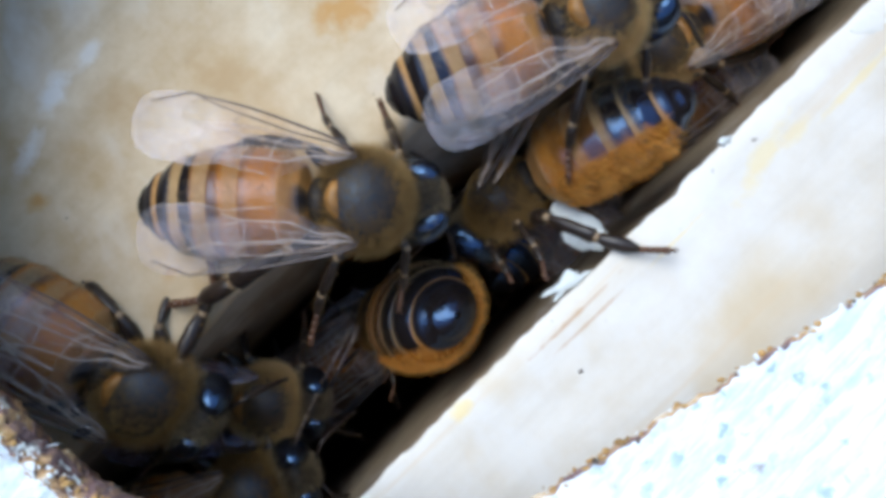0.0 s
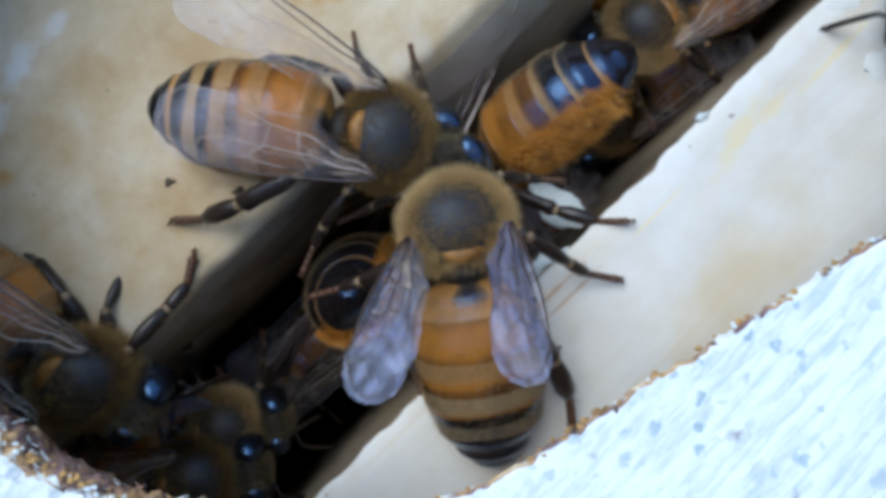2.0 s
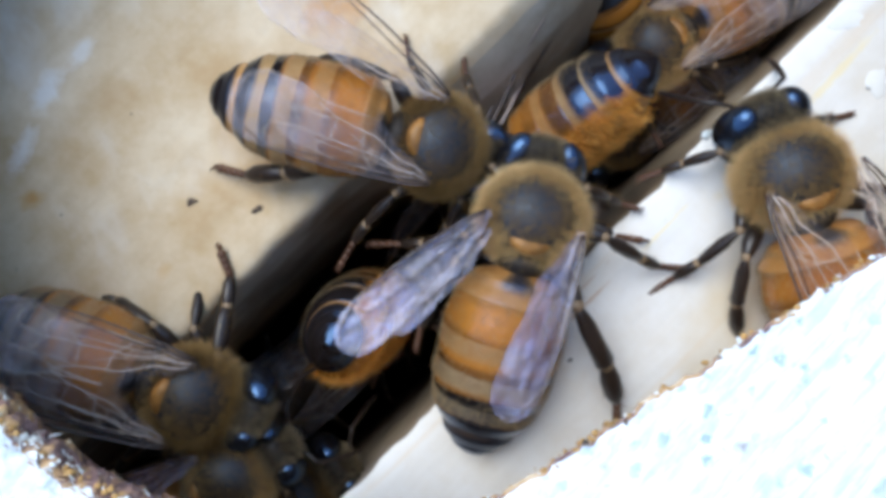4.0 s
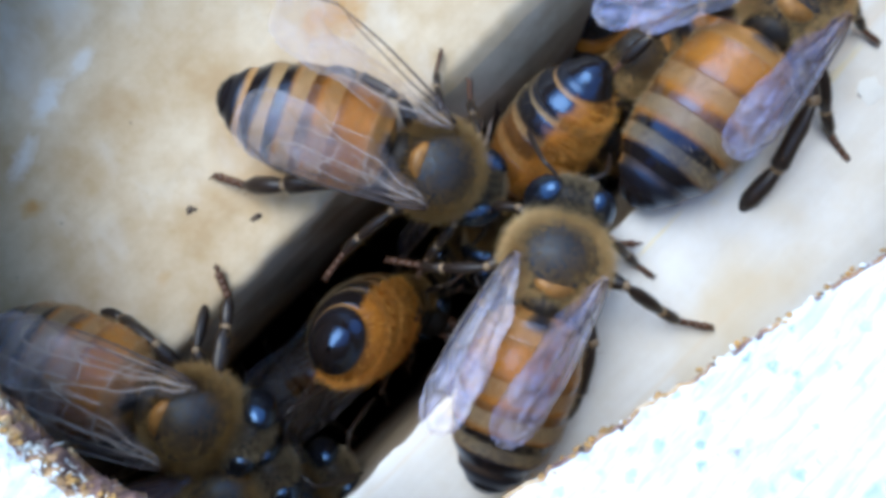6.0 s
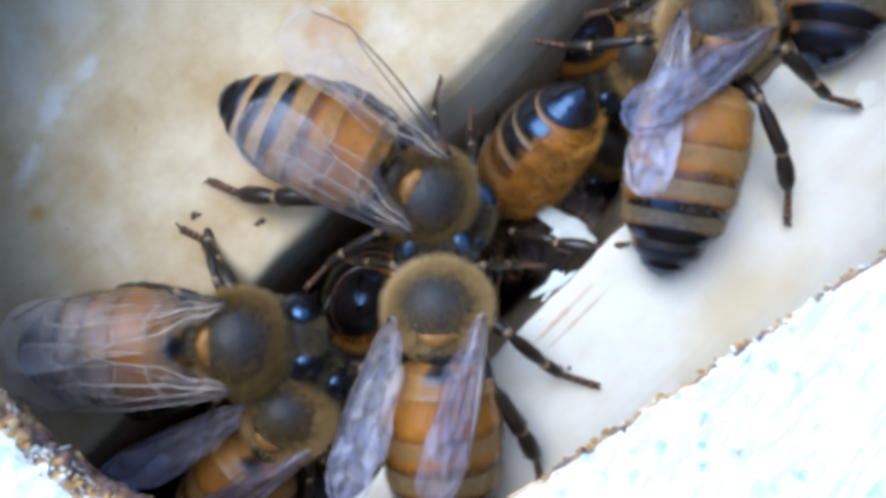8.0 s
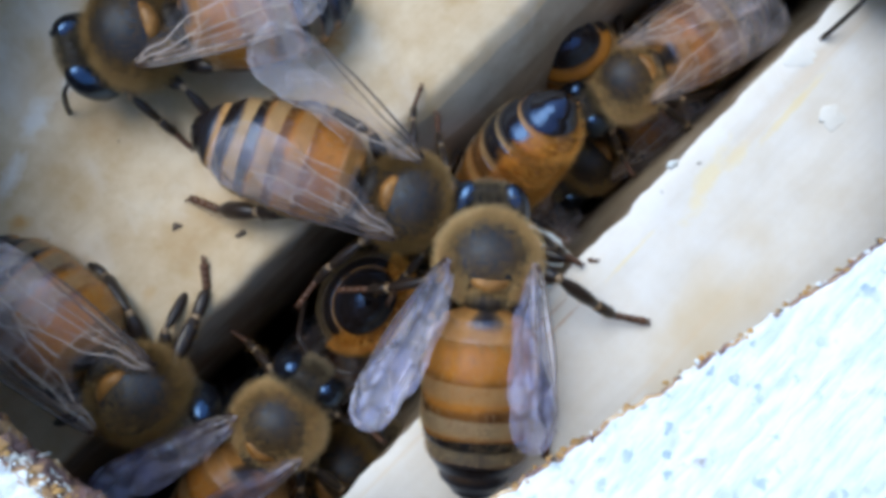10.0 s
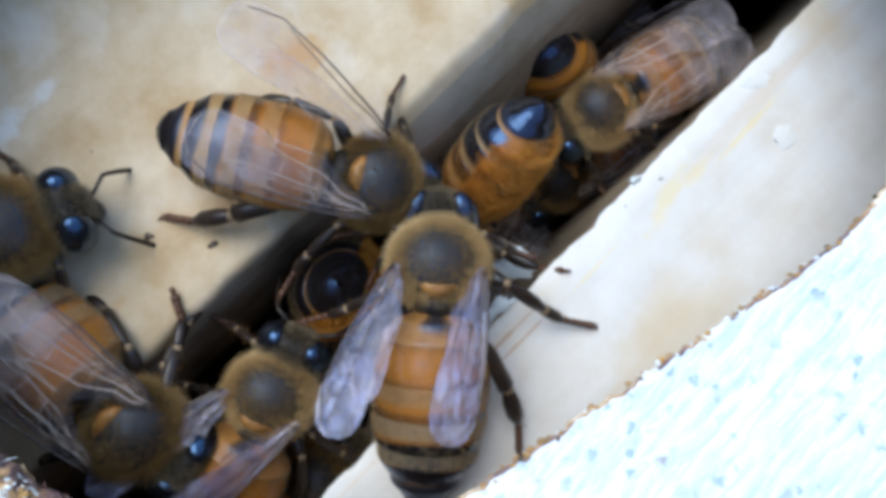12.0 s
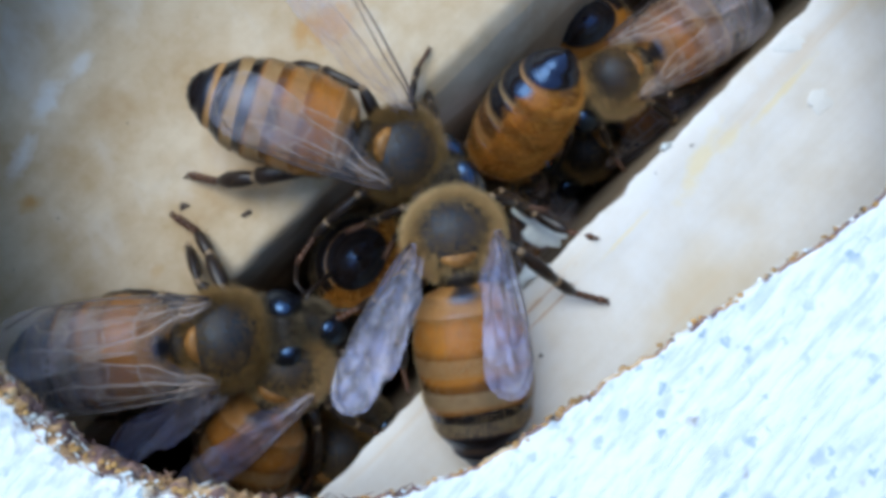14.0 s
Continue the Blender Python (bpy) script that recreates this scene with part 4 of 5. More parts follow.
    rows_c = [
        (0, pose(-0.00342, -0.00373, -0.00986, 56, 68.2, -159.3)), (1, pose(-0.00296, -0.00411, -0.01000, 59, 71.8, -155.8)),
        (1.5, pose(-0.00336, -0.00289, -0.01033, 55, 85.7, -160.2)), (2, pose(-0.00340, -0.00257, -0.01033, -122, 86.8, 22.9)),
        (3, pose(-0.00281, -0.00197, -0.01001, -117, 72.5, 28.5)), (3.2, pose(-0.00292, -0.00221, -0.01007, -118, 73.8, 26.6)),
        (5.3, pose(-0.00270, -0.00380, -0.01003, -134, 69.3, 10.9)), (6, pose(-0.00229, -0.00342, -0.01013, -134, 70.5, 11.4)),
        (6.5, pose(-0.00228, -0.00318, -0.01018, -131, 70.8, 14.0)), (7.5, pose(-0.00232, -0.00234, -0.01046, -140, 76.6, 4.8)),
        (8, pose(-0.00294, -0.00157, -0.01061, -125, 81.7, 19.9)), (8.2, pose(-0.00296, -0.00179, -0.01065, -149, 83.3, -4.3)),
        (10.3, pose(-0.00327, -0.00216, -0.01082, 91, 84.5, -124.2)), (10.5, pose(-0.00300, -0.00261, -0.01083, 89, 84.5, -125.9)),
        (11, pose(-0.00282, -0.00236, -0.01096, 93, 84.5, -122.0)), (11.5, pose(-0.00260, -0.00136, -0.01091, 59, 84.5, -155.9)),
        (12, pose(-0.00340, -0.00059, -0.01103, 88, 84.5, -127.4)), (12.5, pose(-0.00308, 0.00001, -0.01098, 92, 84.5, -122.8)),
        (13, pose(-0.00361, -0.00054, -0.01098, 86, 84.5, -128.8)), (14, pose(-0.00398, -0.00085, -0.01107, 85, 84.5, -130.1)),
    ]
    walk(bee_c, rows_c)
    rows_d = [
        (0, pose(-0.01255, -0.00605, 0.00080, 0, 7.3, -30.0)), (0.5, pose(-0.01420, -0.00620, 0.00082, 0, 7.2, -36.0)),
        (1, pose(-0.01385, -0.00650, 0.00084, 0, 7.2, -35.0)), (1.5, pose(-0.01374, -0.00673, 0.00086, 0, 7.1, -36.6)),
        (2, pose(-0.01382, -0.00624, 0.00088, 0, 7.1, -35.5)), (2.5, pose(-0.01245, -0.00612, 0.00090, 0, 7.0, -24.5)),
        (3, pose(-0.01026, -0.00628, 0.00092, 0, 6.9, -17.8)), (3.2, pose(-0.01036, -0.00623, 0.00093, 0, 6.9, -18.0)),
        (5.3, pose(-0.01026, -0.00682, 0.00108, 0, 6.3, -22.6)), (6, pose(-0.01027, -0.00692, 0.00127, 0, 5.3, -22.6)),
        (6.5, pose(-0.01055, -0.00683, 0.00140, 0, 4.6, -20.5)), (7, pose(-0.00967, -0.00550, 0.00153, 0, 3.8, -10.6)),
        (7.5, pose(-0.00917, -0.00419, 0.00167, 0, 3.1, 0.7)), (8, pose(-0.00828, -0.00351, 0.00180, 0, 2.4, 2.8)),
        (8.2, pose(-0.00791, -0.00365, 0.00174, 0, 2.8, 5.6)), (10.3, pose(-0.01206, -0.00592, 0.00110, 0, 6.7, -43.9)),
        (10.5, pose(-0.01137, -0.00638, 0.00112, 0, 6.5, -41.9)), (11, pose(-0.01148, -0.00730, 0.00118, 0, 6.1, -43.5)),
        (11.5, pose(-0.01069, -0.00607, 0.00123, 0, 5.6, -36.0)), (12, pose(-0.01058, -0.00640, 0.00129, 0, 5.1, -41.9)),
        (12.5, pose(-0.01125, -0.00667, 0.00134, 0, 4.7, -21.6)), (13, pose(-0.01049, -0.00523, 0.00140, 0, 4.2, -3.5)),
        (13.5, pose(-0.00948, -0.00455, 0.00145, 0, 3.9, 2.5)), (14, pose(-0.00838, -0.00406, 0.00150, 0, 3.6, 6.9)),
    ]
    walk(bee_d, rows_d)
    rows_j = [
        (0, pose(-0.00926, -0.00783, -0.00550, 0, 3.2, -1.8)), (1, pose(-0.00978, -0.00808, -0.00525, 0, 1.6, -2.8)),
        (1.5, pose(-0.00916, -0.00827, -0.00513, 0, 0.8, 3.3)), (2, pose(-0.00989, -0.00990, -0.00500, 0, -0.0, 6.1)),
        (2.5, pose(-0.01024, -0.01025, -0.00275, 0, -1.6, 18.5)), (3, pose(-0.01003, -0.01026, -0.00050, 0, -3.2, 30.0)),
        (3.2, pose(-0.00975, -0.01046, -0.00047, 0, -3.4, 28.4)), (5.3, pose(-0.00902, -0.00984, -0.00020, 0, -5.1, 32.3)),
        (6, pose(-0.00931, -0.01073, -0.00014, 0, -7.7, 26.4)), (6.5, pose(-0.00762, -0.00868, -0.00010, 0, -9.6, 34.0)),
        (7, pose(-0.00736, -0.00791, 0.00000, 0, -9.0, 38.9)), (7.5, pose(-0.00746, -0.00751, 0.00010, 0, -8.3, 45.3)),
        (8, pose(-0.00668, -0.00691, 0.00020, 0, -7.7, 55.2)), (8.2, pose(-0.00647, -0.00719, 0.00019, 0, -7.7, 57.3)),
        (10.3, pose(-0.00612, -0.00689, 0.00012, 0, -8.2, 56.3)), (10.5, pose(-0.00644, -0.00714, 0.00012, 0, -8.2, 60.7)),
        (11, pose(-0.00663, -0.00684, 0.00010, 0, -8.3, 65.5)), (11.5, pose(-0.00623, -0.00608, 0.00008, 0, -8.4, 66.1)),
        (12, pose(-0.00520, -0.00520, 0.00007, 0, -8.5, 65.0)), (12.5, pose(-0.00537, -0.00518, 0.00005, 0, -8.6, 64.8)),
        (13, pose(-0.00571, -0.00529, 0.00003, 0, -8.8, 65.6)), (14, pose(-0.00598, -0.00549, 0.00000, 0, -9.0, 63.7)),
    ]
    walk(bee_j, rows_j)
    rows_o = [
        (0, pose(-0.00948, -0.01182, -0.00350, 0, -0.0, 20.8)), (1, pose(-0.01072, -0.01218, -0.00357, 0, -0.2, 17.3)),
        (2, pose(-0.01080, -0.01194, -0.00364, 0, -0.4, 8.2)), (3, pose(-0.00702, -0.01240, -0.00371, 0, -0.6, 34.9)),
        (5.3, pose(-0.00711, -0.01244, -0.00388, 0, -1.1, 35.6)), (8, pose(-0.00626, -0.01197, -0.00407, 0, -1.7, 37.6)),
        (10.3, pose(-0.00362, -0.01014, -0.00424, 0, -2.2, 39.8)), (14, pose(-0.00417, -0.01050, -0.00450, 0, -3.0, 48.5)),
    ]
    walk(bee_o, rows_o)
    rows_k = [
        (0, pose(0.01039, 0.01040, -0.00620, 0, 1.2, -148.1)), (1, pose(0.01062, 0.01094, -0.00619, 0, 1.2, -146.1)),
        (1.5, pose(0.01076, 0.01113, -0.00618, 0, 1.2, -148.8)), (2, pose(0.01076, 0.01027, -0.00617, 0, 1.2, -147.6)),
        (3, pose(0.01087, 0.00997, -0.00616, 0, 1.2, -148.9)), (3.2, pose(0.01089, 0.01022, -0.00615, 0, 1.2, -149.9)),
        (5.3, pose(0.01101, 0.01014, -0.00612, 0, 1.2, -150.4)), (6, pose(0.01042, 0.01011, -0.00611, 0, 1.2, -150.3)),
        (6.5, pose(0.01137, 0.00973, -0.00611, 0, 1.2, -150.3)), (7.5, pose(0.01059, 0.01004, -0.00609, 0, 1.2, -151.1)),
        (8, pose(0.01041, 0.01019, -0.00609, 0, 1.2, -150.4)), (8.2, pose(0.01063, 0.01010, -0.00608, 0, 1.2, -149.0)),
        (10.3, pose(0.01118, 0.01005, -0.00605, 0, 1.2, -150.0)), (10.5, pose(0.01188, 0.01043, -0.00605, 0, 1.2, -150.3)),
        (11, pose(0.01149, 0.00960, -0.00604, 0, 1.2, -149.9)), (11.5, pose(0.01165, 0.00964, -0.00604, 0, 1.2, -149.0)),
        (12, pose(0.01151, 0.00963, -0.00603, 0, 1.2, -149.2)), (12.5, pose(0.01128, 0.00991, -0.00602, 0, 1.2, -149.9)),
        (13, pose(0.01128, 0.00998, -0.00601, 0, 1.2, -149.4)), (14, pose(0.01064, 0.00953, -0.00600, 0, 1.2, -148.8)),
    ]
    walk(bee_k, rows_k)
    rows_l = [
        (0, pose(0.00967, 0.01316, -0.01306, -126, 70.0, -16.0)), (1.5, pose(0.01024, 0.01358, -0.01294, -116, 68.4, -5.9)),
        (3, pose(0.01087, 0.01250, -0.01289, -124, 68.5, -14.3)), (3.2, pose(0.01074, 0.01261, -0.01289, -124, 68.6, -14.2)),
        (5.3, pose(0.01124, 0.01256, -0.01281, -115, 68.4, -4.7)), (6.5, pose(0.01099, 0.01147, -0.01284, -120, 69.9, -10.0)),
        (7.5, pose(0.01048, 0.01166, -0.01296, -122, 73.8, -11.7)), (8, pose(0.00993, 0.01119, -0.01283, -113, 71.0, -3.0)),
        (8.2, pose(0.01014, 0.01121, -0.01282, -113, 70.9, -2.9)), (10.3, pose(0.01056, 0.01204, -0.01274, -116, 70.6, -6.3)),
        (10.5, pose(0.01117, 0.01229, -0.01265, -115, 68.9, -5.5)), (11, pose(0.01140, 0.01180, -0.01273, -113, 70.9, -2.6)),
        (11.5, pose(0.01105, 0.01237, -0.01257, -114, 67.9, -4.2)), (12, pose(0.01141, 0.01241, -0.01253, -113, 67.5, -3.2)),
        (12.5, pose(0.01118, 0.01224, -0.01262, -112, 69.7, -2.2)), (13, pose(0.01155, 0.01272, -0.01259, -111, 69.3, -0.7)),
        (14, pose(0.01176, 0.01258, -0.01253, -108, 68.8, 1.7)),
    ]
    walk(bee_l, rows_l)
    rows_e = [
        (0, pose(0.00554, 0.00923, 0.00280, 0, -1.2, 21.8)), (0.2, pose(0.00559, 0.00985, 0.00280, 0, -1.2, 23.6)),
        (0.4, pose(0.00459, 0.01317, 0.00280, 0, -1.2, 48.5)), (0.5, pose(0.00549, 0.01410, 0.00280, 0, -1.2, 54.6)),
        (0.6, pose(0.00636, 0.01462, 0.00280, 0, -1.2, 55.5)), (0.7, pose(0.00678, 0.01578, 0.00280, 0, -1.2, 57.2)),
        (0.8, pose(0.00867, 0.01619, 0.00280, 0, -1.2, 31.2)), (1, pose(0.00874, 0.01496, 0.00280, 0, -1.2, 31.3)),
        (1.2, pose(0.00829, 0.01394, 0.00280, 0, -1.2, 31.4)), (1.3, pose(0.00899, 0.01424, 0.00280, 0, -1.2, 31.4)),
        (1.4, pose(0.01162, 0.01784, 0.00280, 0, -1.2, 34.6)), (1.7, pose(0.01646, 0.02216, 0.00280, 0, -1.2, 58.7)),
        (14, pose(0.01935, 0.02618, 0.00280, 0, -1.2, 58.1)),
    ]
    walk(bee_e, rows_e)
    rows_f = [
        (0, pose(-0.00400, -0.01519, 0.00280, 0, -1.2, 63.6)), (0.5, pose(-0.00224, -0.01166, 0.00287, 0, -2.0, 64.5)),
        (0.8, pose(-0.00100, -0.00917, 0.00291, 0, -2.5, 56.4)), (0.9, pose(-0.00029, -0.00906, 0.00292, 0, -2.7, 51.5)),
        (1, pose(0.00040, -0.00862, 0.00293, 0, -2.8, 50.1)), (1.1, pose(0.00144, -0.00652, 0.00295, 0, -3.0, 53.4)),
        (1.2, pose(0.00249, -0.00474, 0.00296, 0, -3.2, 65.4)), (1.3, pose(0.00174, -0.00278, 0.00297, 0, -3.3, 80.9)),
        (1.4, pose(0.00174, -0.00169, 0.00299, 0, -3.5, 87.0)), (1.5, pose(0.00150, -0.00144, 0.00300, 0, -3.6, 93.3)),
        (2, pose(0.00114, 0.00011, 0.00300, 0, -3.6, 100.3)), (2.5, pose(0.00070, 0.00026, 0.00300, 0, -3.6, 100.9)),
        (3, pose(0.00049, -0.00002, 0.00300, 0, -3.6, 96.7)), (3.2, pose(0.00040, -0.00010, 0.00300, 0, -3.6, 94.3)),
        (4.2, pose(0.00506, 0.00159, 0.00295, 0, -3.1, 72.5)), (5.3, pose(0.01173, 0.00525, 0.00290, 0, -2.4, 62.2)),
        (5.4, pose(0.01164, 0.00570, 0.00290, 0, -2.4, 68.9)), (5.5, pose(0.01153, 0.00705, 0.00290, 0, -2.4, 67.9)),
        (5.6, pose(0.01227, 0.00825, 0.00290, 0, -2.4, 68.5)), (5.7, pose(0.01249, 0.00888, 0.00290, 0, -2.4, 68.6)),
        (5.8, pose(0.01260, 0.00952, 0.00290, 0, -2.4, 71.4)), (6, pose(0.01405, 0.01000, 0.00290, 0, -2.4, 53.6)),
        (6.2, pose(0.01429, 0.01187, 0.00290, 0, -2.4, 60.3)), (6.4, pose(0.01486, 0.01347, 0.00290, 0, -2.4, 81.7)),
        (6.5, pose(0.01577, 0.01494, 0.00290, 0, -2.4, 83.1)), (6.9, pose(0.01783, 0.01595, 0.00290, 0, -2.4, 83.9)),
        (7.1, pose(0.01928, 0.01706, 0.00290, 0, -2.4, 81.7)), (7.3, pose(0.02031, 0.01804, 0.00290, 0, -2.4, 77.0)),
        (7.6, pose(0.01956, 0.01771, 0.00290, 0, -2.4, 76.0)), (8, pose(0.01852, 0.01760, 0.00290, 0, -2.4, 75.7)),
        (8.2, pose(0.02003, 0.01849, 0.00290, 0, -2.4, 74.2)), (9, pose(0.02378, 0.02627, 0.00290, 0, -2.4, 75.4)),
        (14, pose(0.02568, 0.02716, 0.00290, 0, -2.4, 74.6)),
    ]
    walk(bee_f, rows_f)
    rows_g = [
        (0, pose(0.02324, 0.01180, 0.00280, 0, -1.2, -134.5)), (1.8, pose(0.02300, 0.01180, 0.00280, 0, -1.2, -134.0)),
        (2, pose(0.02130, 0.01010, 0.00280, 0, -1.2, -133.0)), (2.1, pose(0.01900, 0.00830, 0.00280, 0, -1.2, -131.3)), (2.2, pose(0.01695, 0.00670, 0.00280, 0, -1.2, -128.4)),
        (2.3, pose(0.01558, 0.00663, 0.00280, 0, -1.2, -129.4)), (2.4, pose(0.01544, 0.00489, 0.00280, 0, -1.2, -138.2)),
        (2.5, pose(0.01432, 0.00291, 0.00280, 0, -1.2, -140.6)), (2.6, pose(0.01227, 0.00215, 0.00280, 0, -1.2, -150.5)),
        (2.7, pose(0.00928, 0.00155, 0.00280, 0, -1.2, -157.4)), (2.8, pose(0.00897, 0.00182, 0.00280, 0, -1.2, -164.0)),
        (3, pose(0.00910, 0.00174, 0.00280, 0, -1.2, -164.3)), (3.2, pose(0.00980, 0.00173, 0.00280, 0, -1.2, -166.3)),
        (3.7, pose(0.01204, 0.00265, 0.00280, 0, -1.2, -225.3)), (4.2, pose(0.01497, 0.00269, 0.00280, 0, -1.2, -259.5)),
        (4.7, pose(0.01815, 0.00183, 0.00280, 0, -1.2, -297.2)), (5.3, pose(0.02049, 0.00007, 0.00280, 0, -1.2, -343.0)),
        (5.45, pose(0.02575, 0.00037, 0.00280, 0, -1.2, -352.5)), (5.7, pose(0.02957, 0.00044, 0.00280, 0, -1.2, -357.2)),
        (6.4, pose(0.03385, 0.00083, 0.00280, 0, -1.2, -357.2)), (14, pose(0.03844, 0.00099, 0.00280, 0, -1.2, -357.0)),
    ]
    walk(bee_g, rows_g)
    rows_h = [
        (0, pose(-0.00293, -0.01853, 0.00280, 0, -1.8, 65.2)), (4.6, pose(-0.00284, -0.01692, 0.00280, 0, -1.8, 64.4)),
        (5, pose(-0.00040, -0.01269, 0.00280, 0, -1.8, 52.9)), (5.3, pose(0.00116, -0.00914, 0.00280, 0, -1.8, 49.1)),
        (5.4, pose(0.00270, -0.00778, 0.00280, 0, -1.8, 47.8)), (5.5, pose(0.00391, -0.00608, 0.00280, 0, -1.8, 45.4)),
        (5.6, pose(0.00499, -0.00363, 0.00280, 0, -1.8, 52.2)), (5.7, pose(0.00497, -0.00251, 0.00280, 0, -1.8, 62.2)),
        (5.8, pose(0.00427, -0.00100, 0.00280, 0, -1.8, 72.5)), (6, pose(0.00466, -0.00034, 0.00280, 0, -1.8, 73.8)),
        (6.5, pose(0.00522, -0.00048, 0.00280, 0, -1.8, 75.9)), (6.7, pose(0.00483, 0.00037, 0.00280, 0, -1.8, 66.3)),
        (6.8, pose(0.00576, 0.00057, 0.00280, 0, -1.8, 51.0)), (6.9, pose(0.00737, 0.00146, 0.00280, 0, -1.8, 47.5)),
        (7, pose(0.00785, 0.00204, 0.00280, 0, -1.8, 47.8)), (7.1, pose(0.00902, 0.00261, 0.00280, 0, -1.8, 48.4)),
        (7.2, pose(0.01065, 0.00415, 0.00280, 0, -1.8, 56.5)), (7.3, pose(0.01070, 0.00517, 0.00280, 0, -1.8, 61.9)),
        (7.4, pose(0.01057, 0.00643, 0.00280, 0, -1.8, 70.1)), (7.5, pose(0.01109, 0.00809, 0.00280, 0, -1.8, 77.9)),
        (7.6, pose(0.01142, 0.00797, 0.00280, 0, -1.8, 76.8)), (7.8, pose(0.01135, 0.00869, 0.00280, 0, -1.8, 79.8)),
        (8, pose(0.01094, 0.00901, 0.00280, 0, -1.8, 80.1)), (8.1, pose(0.01231, 0.00925, 0.00280, 0, -1.8, 74.8)),
        (8.2, pose(0.01403, 0.00888, 0.00280, 0, -1.8, 65.0)), (8.7, pose(0.01647, 0.01198, 0.00280, 0, -1.8, 64.8)),
        (9.3, pose(0.01986, 0.01719, 0.00280, 0, -1.8, 67.6)), (10, pose(0.02446, 0.02538, 0.00280, 0, -1.8, 67.4)),
        (14, pose(0.02493, 0.02485, 0.00280, 0, -1.8, 67.4)),
    ]
    walk(bee_h, rows_h)
    rows_i = [
        (0, pose(-0.00485, -0.02070, 0.00280, 0, -1.8, 75.3)), (6.3, pose(-0.00321, -0.01579, 0.00289, 0, -1.6, 70.7)),
        (6.8, pose(-0.00110, -0.01073, 0.00290, 0, -1.6, 71.3)), (6.9, pose(-0.00040, -0.00975, 0.00290, 0, -1.6, 72.6)),
        (7, pose(-0.00081, -0.00733, 0.00291, 0, -1.6, 76.6)), (7.1, pose(-0.00120, -0.00606, 0.00291, 0, -1.6, 84.2)),
        (7.3, pose(-0.00089, -0.00537, 0.00291, 0, -1.6, 84.5)), (7.4, pose(-0.00058, -0.00427, 0.00291, 0, -1.5, 86.4)),
        (7.5, pose(-0.00072, -0.00442, 0.00291, 0, -1.5, 87.0)), (7.7, pose(-0.00051, -0.00342, 0.00292, 0, -1.5, 86.3)),
        (7.8, pose(-0.00021, -0.00297, 0.00292, 0, -1.5, 88.8)), (8, pose(-0.00013, -0.00209, 0.00292, 0, -1.5, 91.7)),
        (8.2, pose(0.00042, -0.00155, 0.00292, 0, -1.5, 91.1)), (9.3, pose(0.00190, -0.00016, 0.00294, 0, -1.5, 89.0)),
        (10.3, pose(0.00302, 0.00055, 0.00295, 0, -1.4, 86.7)), (10.5, pose(0.00231, 0.00055, 0.00295, 0, -1.4, 90.1)),
        (11, pose(0.00261, 0.00057, 0.00295, 0, -1.3, 90.4)), (11.5, pose(0.00243, -0.00001, 0.00295, 0, -1.3, 90.3)),
        (12, pose(0.00200, 0.00062, 0.00295, 0, -1.2, 87.6)), (12.5, pose(0.00200, 0.00101, 0.00295, 0, -1.1, 85.4)),
        (13, pose(0.00197, 0.00109, 0.00295, 0, -1.0, 91.0)), (13.5, pose(0.00149, 0.00064, 0.00295, 0, -1.0, 94.7)),
        (14, pose(0.00138, 0.00042, 0.00295, 0, -0.9, 99.8)),
    ]
    walk(bee_i, rows_i)
